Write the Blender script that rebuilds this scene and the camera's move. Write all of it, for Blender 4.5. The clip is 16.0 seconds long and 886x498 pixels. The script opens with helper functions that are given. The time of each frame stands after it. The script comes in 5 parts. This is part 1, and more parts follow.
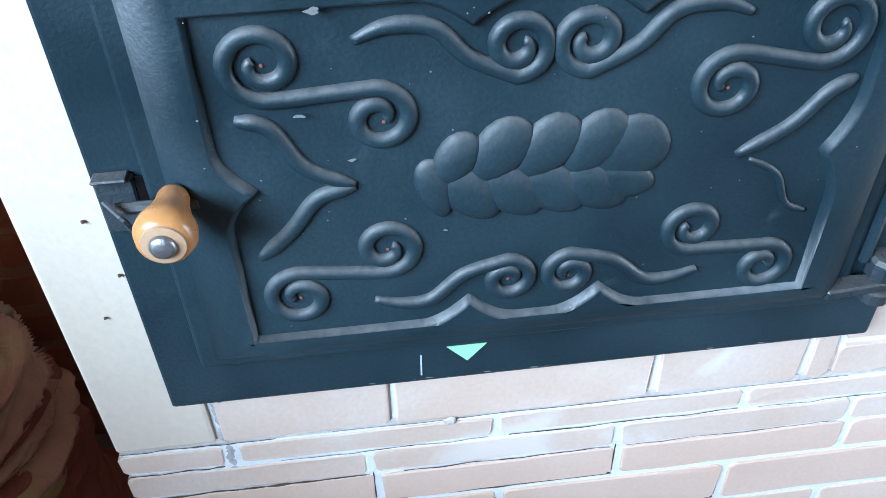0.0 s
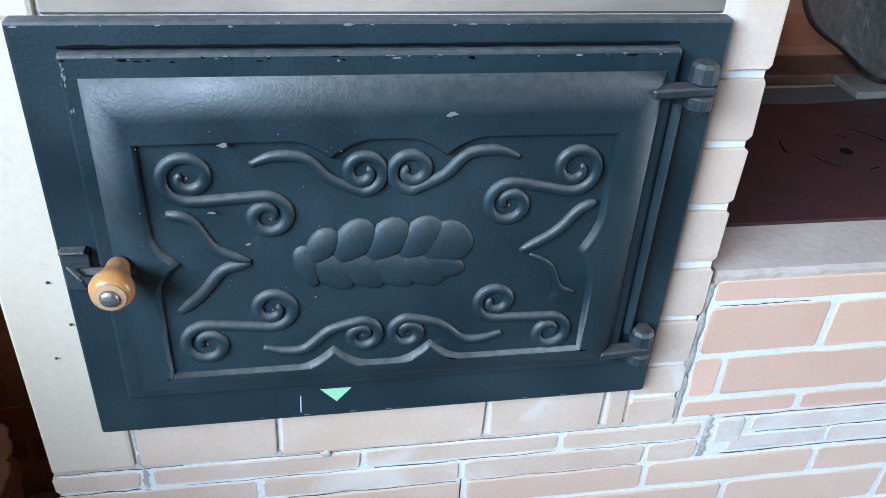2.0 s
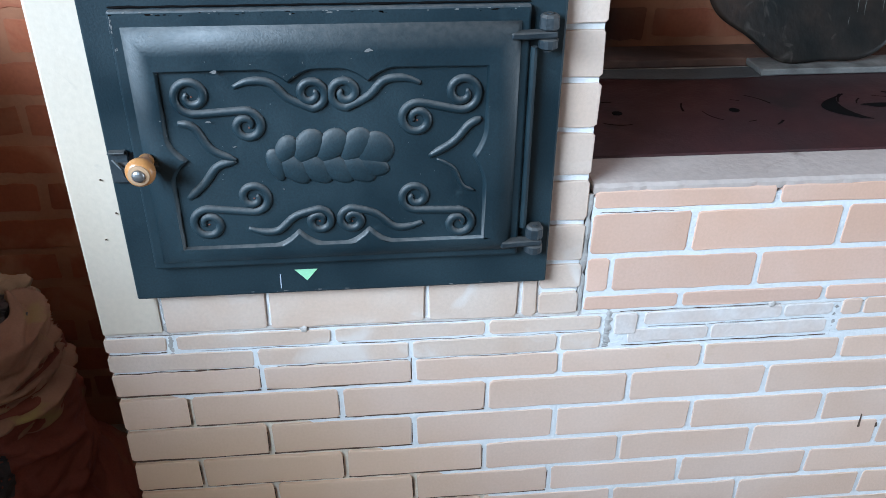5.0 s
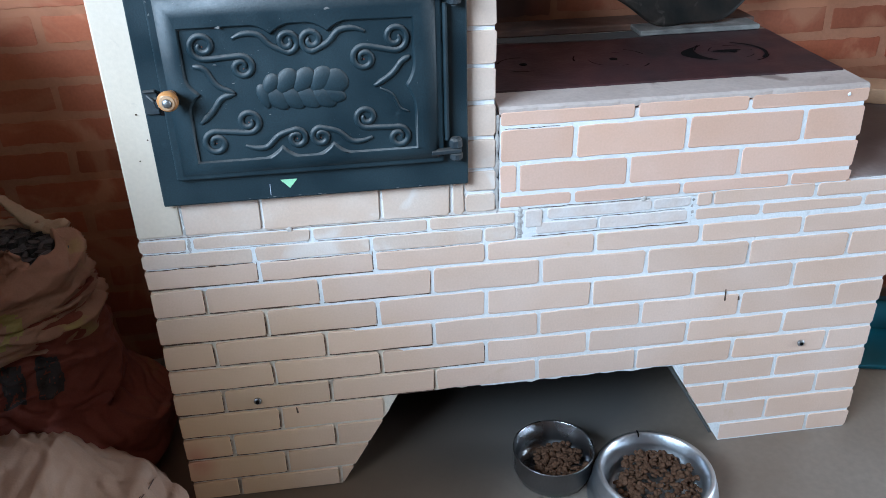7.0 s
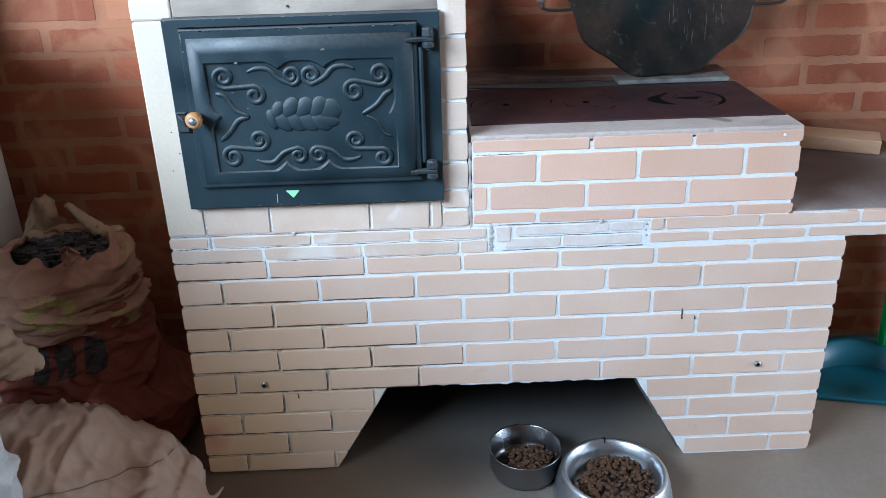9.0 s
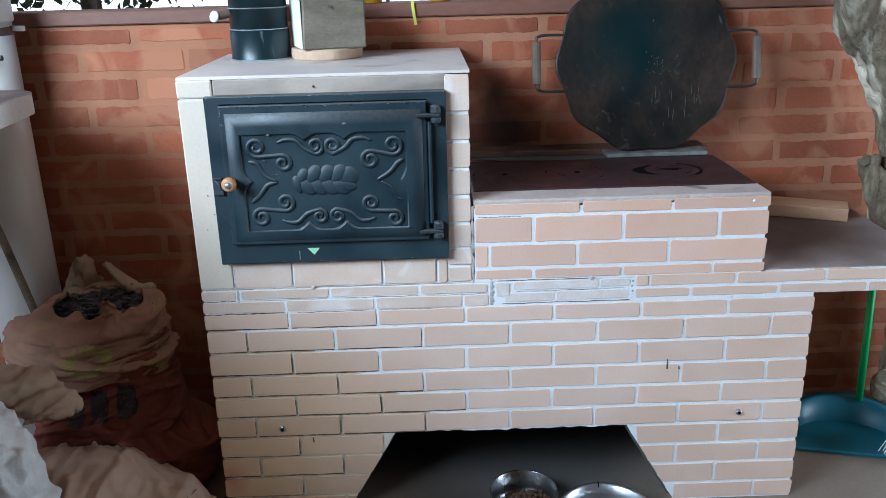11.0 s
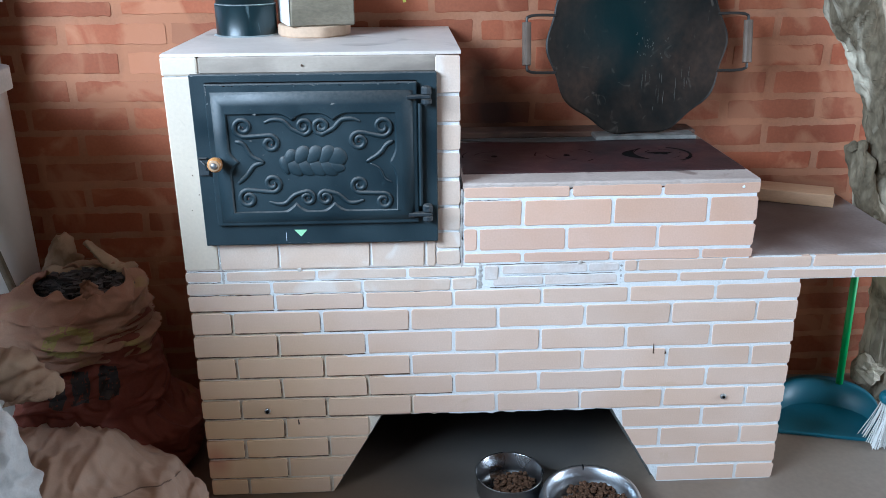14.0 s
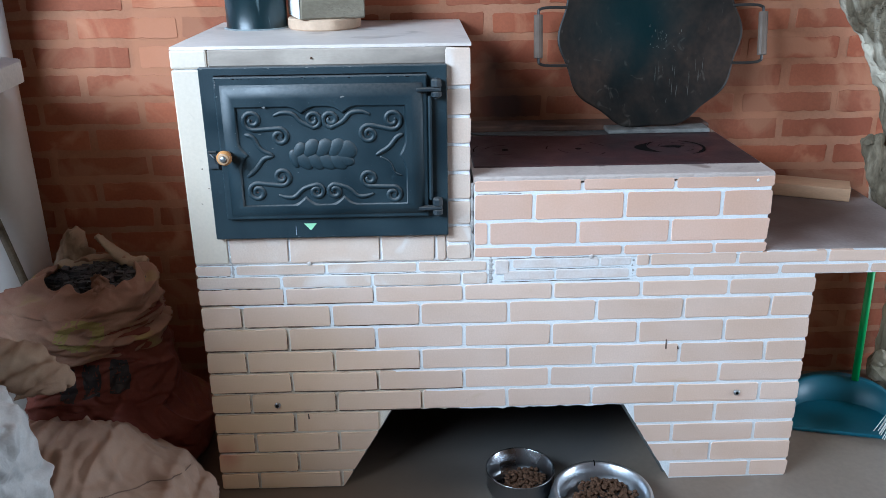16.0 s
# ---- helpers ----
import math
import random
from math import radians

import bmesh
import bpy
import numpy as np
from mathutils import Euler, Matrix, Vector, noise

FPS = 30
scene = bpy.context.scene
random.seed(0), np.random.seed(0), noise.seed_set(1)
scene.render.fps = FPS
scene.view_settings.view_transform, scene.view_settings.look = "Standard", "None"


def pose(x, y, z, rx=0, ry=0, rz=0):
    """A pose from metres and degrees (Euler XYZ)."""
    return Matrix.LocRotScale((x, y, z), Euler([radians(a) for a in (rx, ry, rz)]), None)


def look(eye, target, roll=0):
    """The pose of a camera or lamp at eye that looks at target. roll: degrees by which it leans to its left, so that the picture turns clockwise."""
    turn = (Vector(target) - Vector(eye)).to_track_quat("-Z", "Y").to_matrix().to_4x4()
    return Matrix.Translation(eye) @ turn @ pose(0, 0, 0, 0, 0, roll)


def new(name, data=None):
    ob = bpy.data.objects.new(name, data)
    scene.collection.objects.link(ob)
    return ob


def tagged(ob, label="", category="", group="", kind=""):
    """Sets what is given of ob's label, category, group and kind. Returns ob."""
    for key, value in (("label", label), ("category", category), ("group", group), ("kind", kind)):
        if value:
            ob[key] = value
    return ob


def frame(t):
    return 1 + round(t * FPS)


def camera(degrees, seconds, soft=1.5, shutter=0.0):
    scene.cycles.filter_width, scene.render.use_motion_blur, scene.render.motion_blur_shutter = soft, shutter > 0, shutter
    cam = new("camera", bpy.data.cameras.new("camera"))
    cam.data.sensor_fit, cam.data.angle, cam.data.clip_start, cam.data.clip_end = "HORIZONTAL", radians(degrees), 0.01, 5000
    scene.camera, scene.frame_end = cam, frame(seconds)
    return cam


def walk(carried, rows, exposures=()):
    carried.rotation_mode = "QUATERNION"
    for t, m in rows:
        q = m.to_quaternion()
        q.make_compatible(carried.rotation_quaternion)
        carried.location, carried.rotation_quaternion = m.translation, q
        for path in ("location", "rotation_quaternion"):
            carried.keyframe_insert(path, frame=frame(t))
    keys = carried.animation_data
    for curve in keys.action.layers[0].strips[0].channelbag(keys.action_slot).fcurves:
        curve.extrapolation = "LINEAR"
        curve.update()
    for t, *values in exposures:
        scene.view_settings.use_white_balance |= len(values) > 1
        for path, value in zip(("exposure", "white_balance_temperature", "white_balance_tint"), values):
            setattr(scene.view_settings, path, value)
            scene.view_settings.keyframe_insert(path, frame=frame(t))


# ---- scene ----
cam = camera(56.2, 16.0, soft=0.85)
PATH = [
    (0, (0.355, -0.466, 1.292), (0.512, 1.051, -0.001), -1.6),
    (0.5, (0.373, -0.52, 1.332), (0.593, 1.059, 0.125), -0.6),
    (1, (0.366, -0.566, 1.368), (0.647, 1.05, 0.224), 0.6),
    (1.5, (0.343, -0.621, 1.397), (0.672, 1.006, 0.281), 2.1),
    (2, (0.394, -0.662, 1.413), (0.72, 0.972, 0.307), 3.5),
    (2.5, (0.451, -0.68, 1.415), (0.714, 0.981, 0.333), 3.7),
    (3, (0.465, -0.698, 1.419), (0.686, 0.995, 0.377), 2.9),
    (5.5, (0.549, -1.153, 1.435), (0.721, 0.561, 0.419), 0.3),
    (6, (0.599, -1.273, 1.441), (0.77, 0.433, 0.411), 0.1),
    (6.5, (0.572, -1.357, 1.443), (0.761, 0.361, 0.437), -0.5),
    (7, (0.524, -1.494, 1.447), (0.743, 0.244, 0.483), -1.5),
    (7.5, (0.533, -1.577, 1.428), (0.754, 0.171, 0.482), -2.1),
    (8, (0.603, -1.642, 1.436), (0.756, 0.118, 0.499), -2.1),
    (8.5, (0.681, -1.752, 1.446), (0.751, 0.042, 0.563), -2.0),
    (9, (0.722, -1.813, 1.457), (0.758, 0.01, 0.635), -1.7),
    (11.5, (0.71, -2.05, 1.482), (0.74, -0.152, 0.851), -1.5),
    (12, (0.701, -2.032, 1.486), (0.77, -0.138, 0.844), -1.0),
    (12.5, (0.695, -2.024, 1.482), (0.784, -0.138, 0.824), -0.5),
    (13, (0.685, -2.015, 1.483), (0.782, -0.137, 0.801), -0.3),
    (13.5, (0.692, -2.011, 1.483), (0.78, -0.136, 0.791), -0.2),
    (14, (0.69, -2.006, 1.494), (0.771, -0.134, 0.792), -0.4),
    (14.5, (0.696, -2.003, 1.488), (0.769, -0.131, 0.789), -0.5),
    (15, (0.695, -1.999, 1.489), (0.756, -0.128, 0.784), -0.6),
    (15.5, (0.698, -1.999, 1.482), (0.751, -0.128, 0.779), -0.7),
    (16, (0.699, -1.996, 1.483), (0.747, -0.127, 0.774), -0.7),
]

EXPOSURES = [(0.0, 0.74, 5350, 10), (0.5, 0.72, 5650, 12), (1.0, 0.68, 5680, 12), (2.0, 0.45, 5640, 10), (3.0, 0.42, 5700, 10), (5.5, 0.36, 5700, 10), (7.0, 0.36, 5620, 10), (9.0, 0.44, 5600, 10), (11.5, 0.16, 5680, 10), (12.0, 0.24, 5680, 10), (13.5, 0.42, 5640, 10), (16.0, 0.34, 5580, 10)]
walk(cam, [(t, look(eye, target, roll)) for t, eye, target, roll in PATH], EXPOSURES)
from mathutils.bvhtree import BVHTree


# ---- world and light ----
world = bpy.data.worlds.new("sky")
scene.world = world
world.use_nodes = True
wn = world.node_tree.nodes
sky = wn.new("ShaderNodeTexSky")
sky.sky_type = "NISHITA"
sky.sun_disc = False
sky.sun_elevation, sky.sun_rotation = radians(48), radians(-60)
wn["Background"].inputs["Strength"].default_value = 0.085
world.node_tree.links.new(sky.outputs["Color"], wn["Background"].inputs["Color"])


def area_light(name, eye, target, width, height, power, colour):
    data = bpy.data.lights.new(name, "AREA")
    data.shape, data.size, data.size_y, data.energy, data.color = "RECTANGLE", width, height, power, colour
    ob = new(name, data)
    ob.matrix_world = look(eye, target)
    return ob


area_light("daylight_left_opening", (-1.72, -2.0, 2.5), (0.8, 0.1, 0.9), 2.1, 1.2, 240, (0.745, 0.90, 1.0))
# fill light added out of view to brighten the right-hand wall and shelf
area_light("fill_light_right", (4.36, -0.75, 1.05), (2.2, 0.4, 0.8), 0.9, 1.9, 62, (0.85, 0.95, 1.0))


# ---- materials ----
def material(name, colour, rough=0.7, metal=0.0, second=None, scale=6.0, amount=0.5, grain=90.0, grain_amount=0.25, bump=0.15,
             per_object=0.0, spec=0.5, stain=None, stain_scale=2.0, stain_from=0.55, stretch=(1, 1, 1), rough_var=0.12, sheen=0.0, spot=None, dust=None):
    """Colour with large patches, fine grain, stains and relief; per_object varies the value from piece to piece."""
    m = bpy.data.materials.new(name)
    m.use_nodes = True
    n, l = m.node_tree.nodes, m.node_tree.links
    b = n["Principled BSDF"]
    b.inputs["Metallic"].default_value = metal
    b.inputs["Specular IOR Level"].default_value = spec
    b.inputs["Sheen Weight"].default_value = sheen
    co = n.new("ShaderNodeNewGeometry")
    mp = n.new("ShaderNodeMapping")
    mp.inputs["Scale"].default_value = stretch
    l.new(co.outputs["Position"], mp.inputs["Vector"])

    def noisy(sc, detail=4.0, dist=0.0):
        t = n.new("ShaderNodeTexNoise")
        t.inputs["Scale"].default_value, t.inputs["Detail"].default_value, t.inputs["Distortion"].default_value = sc, detail, dist
        l.new(mp.outputs["Vector"], t.inputs["Vector"])
        return t.outputs["Fac"]

    def ramp(src, a, z):
        r = n.new("ShaderNodeMapRange")
        r.inputs["From Min"].default_value, r.inputs["From Max"].default_value = a, z
        l.new(src, r.inputs["Value"])
        return r.outputs["Result"]

    def mix(fac, a, c, mode="MIX"):
        x = n.new("ShaderNodeMix")
        x.data_type, x.blend_type = "RGBA", mode
        if isinstance(fac, float):
            x.inputs["Factor"].default_value = fac
        else:
            l.new(fac, x.inputs["Factor"])
        for key, v in (("A", a), ("B", c)):
            sock = [s for s in x.inputs if s.name == key and s.type == "RGBA"][0]
            if isinstance(v, tuple):
                sock.default_value = (*v, 1)
            else:
                l.new(v, sock)
        return [s for s in x.outputs if s.type == "RGBA"][0]

    def times(src, f):
        x = n.new("ShaderNodeMath")
        x.operation = "MULTIPLY"
        x.inputs[1].default_value = f
        l.new(src, x.inputs[0])
        return x.outputs[0]

    second = second or tuple(c * 0.7 for c in colour)
    big, fine = noisy(scale, 5.0, 0.4), noisy(grain, 6.0)
    c = mix(times(ramp(big, 0.35, 0.68), amount), colour, second)
    c = mix(times(ramp(fine, 0.3, 0.75), grain_amount), c, tuple(v * 0.45 for v in colour))
    if stain:
        c = mix(times(ramp(noisy(stain_scale, 6.0, 0.8), stain_from, stain_from + 0.1), 0.85), c, stain)
    # soft round tints, used for real marks and for painted light and shade
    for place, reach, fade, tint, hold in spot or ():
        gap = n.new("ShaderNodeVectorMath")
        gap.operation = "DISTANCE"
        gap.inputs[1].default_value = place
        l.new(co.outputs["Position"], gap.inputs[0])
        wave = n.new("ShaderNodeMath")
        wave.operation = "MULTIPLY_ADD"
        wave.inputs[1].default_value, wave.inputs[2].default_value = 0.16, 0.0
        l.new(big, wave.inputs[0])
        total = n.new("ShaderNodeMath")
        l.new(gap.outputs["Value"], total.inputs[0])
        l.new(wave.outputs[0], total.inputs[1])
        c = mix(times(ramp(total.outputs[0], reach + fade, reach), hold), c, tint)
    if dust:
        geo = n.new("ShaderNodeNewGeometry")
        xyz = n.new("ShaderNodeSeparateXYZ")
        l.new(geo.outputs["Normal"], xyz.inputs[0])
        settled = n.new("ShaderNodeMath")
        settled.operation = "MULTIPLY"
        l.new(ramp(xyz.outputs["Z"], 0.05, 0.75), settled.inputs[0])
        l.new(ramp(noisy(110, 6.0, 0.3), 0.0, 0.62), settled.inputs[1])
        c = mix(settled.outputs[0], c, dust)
    if per_object:
        info = n.new("ShaderNodeObjectInfo")
        hsv = n.new("ShaderNodeHueSaturation")
        r = n.new("ShaderNodeMapRange")
        r.inputs["To Min"].default_value, r.inputs["To Max"].default_value = 1 - per_object, 1 + per_object
        l.new(info.outputs["Random"], r.inputs["Value"])
        l.new(r.outputs["Result"], hsv.inputs["Value"])
        l.new(c, hsv.inputs["Color"])
        c = hsv.outputs["Color"]
    l.new(c, b.inputs["Base Color"])
    rr = n.new("ShaderNodeMapRange")
    rr.inputs["From Min"].default_value, rr.inputs["From Max"].default_value = 0.3, 0.7
    rr.inputs["To Min"].default_value, rr.inputs["To Max"].default_value = max(0.02, rough - rough_var), min(1.0, rough + rough_var)
    l.new(big, rr.inputs["Value"])
    l.new(rr.outputs["Result"], b.inputs["Roughness"])
    if bump:
        bp = n.new("ShaderNodeBump")
        bp.inputs["Strength"].default_value, bp.inputs["Distance"].default_value = bump, 0.004
        add = n.new("ShaderNodeMath")
        l.new(fine, add.inputs[0])
        l.new(big, add.inputs[1])
        l.new(add.outputs[0], bp.inputs["Height"])
        l.new(bp.outputs["Normal"], b.inputs["Normal"])
    return m


M = {}
# wide spot paints warm bounce light low on the left; small one is rust
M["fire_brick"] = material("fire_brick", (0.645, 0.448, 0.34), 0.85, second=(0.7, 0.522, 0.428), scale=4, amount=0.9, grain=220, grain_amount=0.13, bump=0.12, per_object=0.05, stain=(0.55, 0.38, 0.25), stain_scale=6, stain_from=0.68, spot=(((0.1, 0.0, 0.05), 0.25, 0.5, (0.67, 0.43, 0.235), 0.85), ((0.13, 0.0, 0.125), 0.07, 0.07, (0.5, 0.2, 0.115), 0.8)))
M["orange_brick"] = material("orange_brick", (0.67, 0.415, 0.3), 0.85, second=(0.7, 0.47, 0.37), scale=5, amount=0.9, grain=220, grain_amount=0.13, bump=0.12, per_object=0.06)
M["pale_brick"] = material("pale_brick", (0.63, 0.465, 0.365), 0.9, second=(0.68, 0.55, 0.465), scale=9, amount=0.9, grain=200, grain_amount=0.15, bump=0.2, per_object=0.05, stain=(0.7, 0.61, 0.55), stain_scale=9, stain_from=0.58)
M["chalk_brick"] = material("chalk_brick", (0.66, 0.55, 0.49), 0.9, second=(0.73, 0.675, 0.65), scale=18, amount=0.9, grain=160, grain_amount=0.2, bump=0.25, per_object=0.04)
M["mortar"] = material("mortar", (0.79, 0.8, 0.81), 0.95, second=(0.68, 0.665, 0.65), scale=5, amount=0.7, grain=180, grain_amount=0.16, bump=0.4, stain=(0.34, 0.3, 0.27), stain_scale=16, stain_from=0.7)
M["grey_mortar"] = material("grey_mortar", (0.6, 0.54, 0.5), 0.95, second=(0.7, 0.64, 0.59), scale=16, amount=0.9, grain=150, grain_amount=0.4, bump=0.6, stain=(0.2, 0.18, 0.17), stain_scale=24, stain_from=0.63)
M["plaster"] = material("plaster", (0.6, 0.5, 0.395), 0.8, second=(0.64, 0.55, 0.455), scale=5, amount=0.8, grain=120, grain_amount=0.14, bump=0.12, stain=(0.46, 0.38, 0.31), stain_scale=26, stain_from=0.7)
M["oven_top"] = material("oven_top", (0.7, 0.62, 0.565), 0.45, second=(0.55, 0.475, 0.425), scale=3.5, amount=0.9, grain=60, grain_amount=0.15, bump=0.06, spec=0.5, stain=(0.36, 0.3, 0.265), stain_scale=5, stain_from=0.58)
M["sooty_plaster"] = material("sooty_plaster", (0.40, 0.33, 0.27), 0.85, second=(0.085, 0.068, 0.058), scale=3.5, amount=0.95, grain=100, grain_amount=0.2, bump=0.1, stretch=(1, 1, 2.2))
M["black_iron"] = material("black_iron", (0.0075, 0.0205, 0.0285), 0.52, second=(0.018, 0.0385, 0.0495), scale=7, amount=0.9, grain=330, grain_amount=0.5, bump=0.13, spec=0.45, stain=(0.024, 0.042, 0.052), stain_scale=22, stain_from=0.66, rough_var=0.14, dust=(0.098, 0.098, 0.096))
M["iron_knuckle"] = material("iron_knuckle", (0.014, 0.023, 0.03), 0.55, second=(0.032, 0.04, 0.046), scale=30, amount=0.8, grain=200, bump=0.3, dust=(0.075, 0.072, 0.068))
M["rust"] = material("rust", (0.2, 0.07, 0.045), 0.85, grain=300)
M["hotplate"] = material("hotplate", (0.06, 0.022, 0.023), 0.5, second=(0.03, 0.0135, 0.0145), scale=9, amount=0.95, grain=120, grain_amount=0.5, bump=0.2, stain=(0.018, 0.011, 0.011), stain_scale=7, stain_from=0.6)
M["sooty_ledge"] = material("sooty_ledge", (0.2, 0.1, 0.065), 0.85, second=(0.05, 0.03, 0.025), scale=7, amount=0.95, grain=90, bump=0.2)
M["brown_stain_and_shade"] = material("brown_stain_and_shade", (0.095, 0.052, 0.032), 0.9, grain=200)
M["dark_gap"] = material("dark_gap", (0.008, 0.007, 0.007), 0.95, bump=0, spec=0.03)
M["soot_and_shade"] = material("soot_and_shade", (0.095, 0.096, 0.096), 0.95, second=(0.14, 0.135, 0.13), scale=12, grain=120, bump=0.2, spec=0.1)
# the two spots here and below: soot marks that also paint the oven's shadow
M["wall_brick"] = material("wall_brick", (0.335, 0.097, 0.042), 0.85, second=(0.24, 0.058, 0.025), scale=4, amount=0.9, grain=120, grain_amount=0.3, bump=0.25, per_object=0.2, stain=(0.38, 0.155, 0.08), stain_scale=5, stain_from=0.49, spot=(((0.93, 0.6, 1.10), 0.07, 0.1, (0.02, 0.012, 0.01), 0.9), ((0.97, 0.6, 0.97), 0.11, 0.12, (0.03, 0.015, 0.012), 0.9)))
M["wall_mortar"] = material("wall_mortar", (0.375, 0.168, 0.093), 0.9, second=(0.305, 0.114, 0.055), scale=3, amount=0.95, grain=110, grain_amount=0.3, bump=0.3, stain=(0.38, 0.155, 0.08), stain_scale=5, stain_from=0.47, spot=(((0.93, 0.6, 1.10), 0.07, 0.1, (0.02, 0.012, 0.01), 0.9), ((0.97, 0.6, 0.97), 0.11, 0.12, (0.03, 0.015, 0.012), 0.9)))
M["sill"] = material("sill", (0.17, 0.07, 0.045), 0.6, second=(0.23, 0.11, 0.075), scale=4, amount=0.8, grain=70, grain_amount=0.3, bump=0.15, stretch=(0.4, 1, 1))
# spots paint the wood store's shade and the warm dim light left of it
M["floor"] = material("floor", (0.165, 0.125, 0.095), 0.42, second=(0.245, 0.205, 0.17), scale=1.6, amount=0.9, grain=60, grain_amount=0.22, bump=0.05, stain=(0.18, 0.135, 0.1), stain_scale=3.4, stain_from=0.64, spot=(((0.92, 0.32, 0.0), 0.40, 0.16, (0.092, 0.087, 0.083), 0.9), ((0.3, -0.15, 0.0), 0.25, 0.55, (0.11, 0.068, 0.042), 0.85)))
M["lime"] = material("lime", (0.2, 0.105, 0.052), 0.9, scale=1.5, second=(0.155, 0.078, 0.038), grain=40)
M["ceiling"] = material("ceiling", (0.19, 0.11, 0.06), 0.8, scale=3, grain=40, stretch=(0.3, 3, 1))
M["steel"] = material("steel", (0.32, 0.32, 0.33), 0.3, 1.0, second=(0.25, 0.25, 0.26), scale=7, amount=0.6, grain=200, grain_amount=0.15, bump=0.02, stretch=(1, 1, 0.4), rough_var=0.08)
M["aluminium"] = material("aluminium", (0.6, 0.63, 0.67), 0.38, 1.0, second=(0.5, 0.525, 0.555), scale=9, amount=0.7, grain=160, grain_amount=0.15, bump=0.05)
M["kibble"] = material("kibble", (0.12, 0.062, 0.036), 0.85, second=(0.05, 0.024, 0.012), scale=120, grain=300, bump=0.3, spec=0.2, amount=0.9)
M["griddle"] = material("griddle", (0.0085, 0.0095, 0.009), 0.48, 0.0, second=(0.042, 0.023, 0.0145), scale=5, amount=1.0, grain=60, grain_amount=0.6, bump=0.25, spec=0.22, stain=(0.055, 0.046, 0.038), stain_scale=26, stain_from=0.62, stretch=(1, 1, 0.8), spot=(((1.345, 0.50, 1.26), 0.13, 0.16, (0.002, 0.0135, 0.015), 0.9),))
M["rod"] = material("rod", (0.035, 0.03, 0.027), 0.5, 0.3, grain=200)
M["scrape"] = material("scrape", (0.085, 0.085, 0.075), 0.8, grain=300)
M["grip"] = material("grip", (0.13, 0.092, 0.068), 0.6, 0.0, second=(0.07, 0.045, 0.035), scale=14, spec=0.3)
M["stovepipe"] = material("stovepipe", (0.006, 0.018, 0.022), 0.36, 0.0, second=(0.012, 0.03, 0.036), scale=6, amount=0.8, grain=80, bump=0.05, stain=(0.2, 0.25, 0.26), stain_scale=22, stain_from=0.66, stretch=(2.0, 2.0, 0.5), spec=0.45)
M["white_metal"] = material("white_metal", (0.8, 0.8, 0.78), 0.4, grain=60, bump=0.02)
M["cut_wood"] = material("cut_wood", (0.55, 0.38, 0.26), 0.8, scale=14, grain=90, bump=0.15)
M["grey_wood"] = material("grey_wood", (0.21, 0.175, 0.125), 0.88, second=(0.13, 0.11, 0.075), scale=12, amount=0.9, grain=110, grain_amount=0.5, bump=0.5, stretch=(0.7, 1, 1.6), stain=(0.07, 0.058, 0.04), stain_scale=9, stain_from=0.6)
M["white_paint"] = material("white_paint", (0.78, 0.78, 0.76), 0.6, second=(0.7, 0.68, 0.64), scale=9, grain=70, bump=0.1)
M["plank"] = material("plank", (0.56, 0.34, 0.2), 0.7, second=(0.44, 0.25, 0.14), scale=8, grain=90, bump=0.12, stretch=(0.3, 2, 3))
M["slab"] = material("slab", (0.22, 0.215, 0.2), 0.6, second=(0.06, 0.055, 0.05), scale=16, amount=0.9, grain=120, bump=0.4)
M["knob_wood"] = material("knob_wood", (0.52, 0.24, 0.08), 0.3, second=(0.42, 0.16, 0.045), scale=25, grain=90, grain_amount=0.3, bump=0.05, stretch=(2, 0.5, 2))
M["knob_tip"] = material("knob_tip", (0.46, 0.29, 0.17), 0.5, second=(0.34, 0.2, 0.11), scale=40, grain=200, bump=0.05)
M["bolt"] = material("bolt", (0.4, 0.4, 0.4), 0.35, 0.9, grain=300)
M["green_paint"] = material("green_paint", (0.36, 0.7, 0.42), 0.6, grain=300, grain_amount=0.15, bump=0.02)
M["scratch"] = material("scratch", (0.55, 0.6, 0.72), 0.6, bump=0)
M["chip"] = material("chip", (0.19, 0.185, 0.18), 0.8, grain=300)
M["pvc"] = material("pvc", (0.60, 0.57, 0.54), 0.4, second=(0.54, 0.5, 0.46), scale=3, grain=50, grain_amount=0.08, bump=0.02)
M["board_cover"] = material("board_cover", (0.70, 0.69, 0.66), 0.6, second=(0.6, 0.58, 0.54), scale=6, grain=120, bump=0.1)
M["black_plastic"] = material("black_plastic", (0.02, 0.02, 0.02), 0.4, bump=0)
M["brown_sack"] = material("brown_sack", (0.19, 0.042, 0.028), 0.8, second=(0.245, 0.075, 0.05), scale=5, amount=0.9, grain=260, grain_amount=0.3, bump=0.3, stain=(0.2, 0.15, 0.055), stain_scale=4.5, stain_from=0.66)
M["sack_neck"] = material("sack_neck", (0.4, 0.235, 0.155), 0.8, second=(0.26, 0.12, 0.082), scale=6, amount=0.95, grain=260, bump=0.3, stain=(0.38, 0.31, 0.1), stain_scale=5, stain_from=0.58)
M["white_sack"] = material("white_sack", (0.45, 0.305, 0.22), 0.6, second=(0.35, 0.22, 0.155), scale=4, amount=0.9, grain=240, grain_amount=0.2, bump=0.3, stain=(0.34, 0.27, 0.12), stain_scale=4, stain_from=0.64)
M["clear_sack"] = material("clear_sack", (0.72, 0.72, 0.71), 0.45, second=(0.55, 0.56, 0.56), scale=11, amount=0.9, grain=200, grain_amount=0.25, bump=0.35)
M["charcoal"] = material("charcoal", (0.03, 0.03, 0.032), 0.5, second=(0.16, 0.16, 0.175), scale=25, grain=120, bump=0.6)
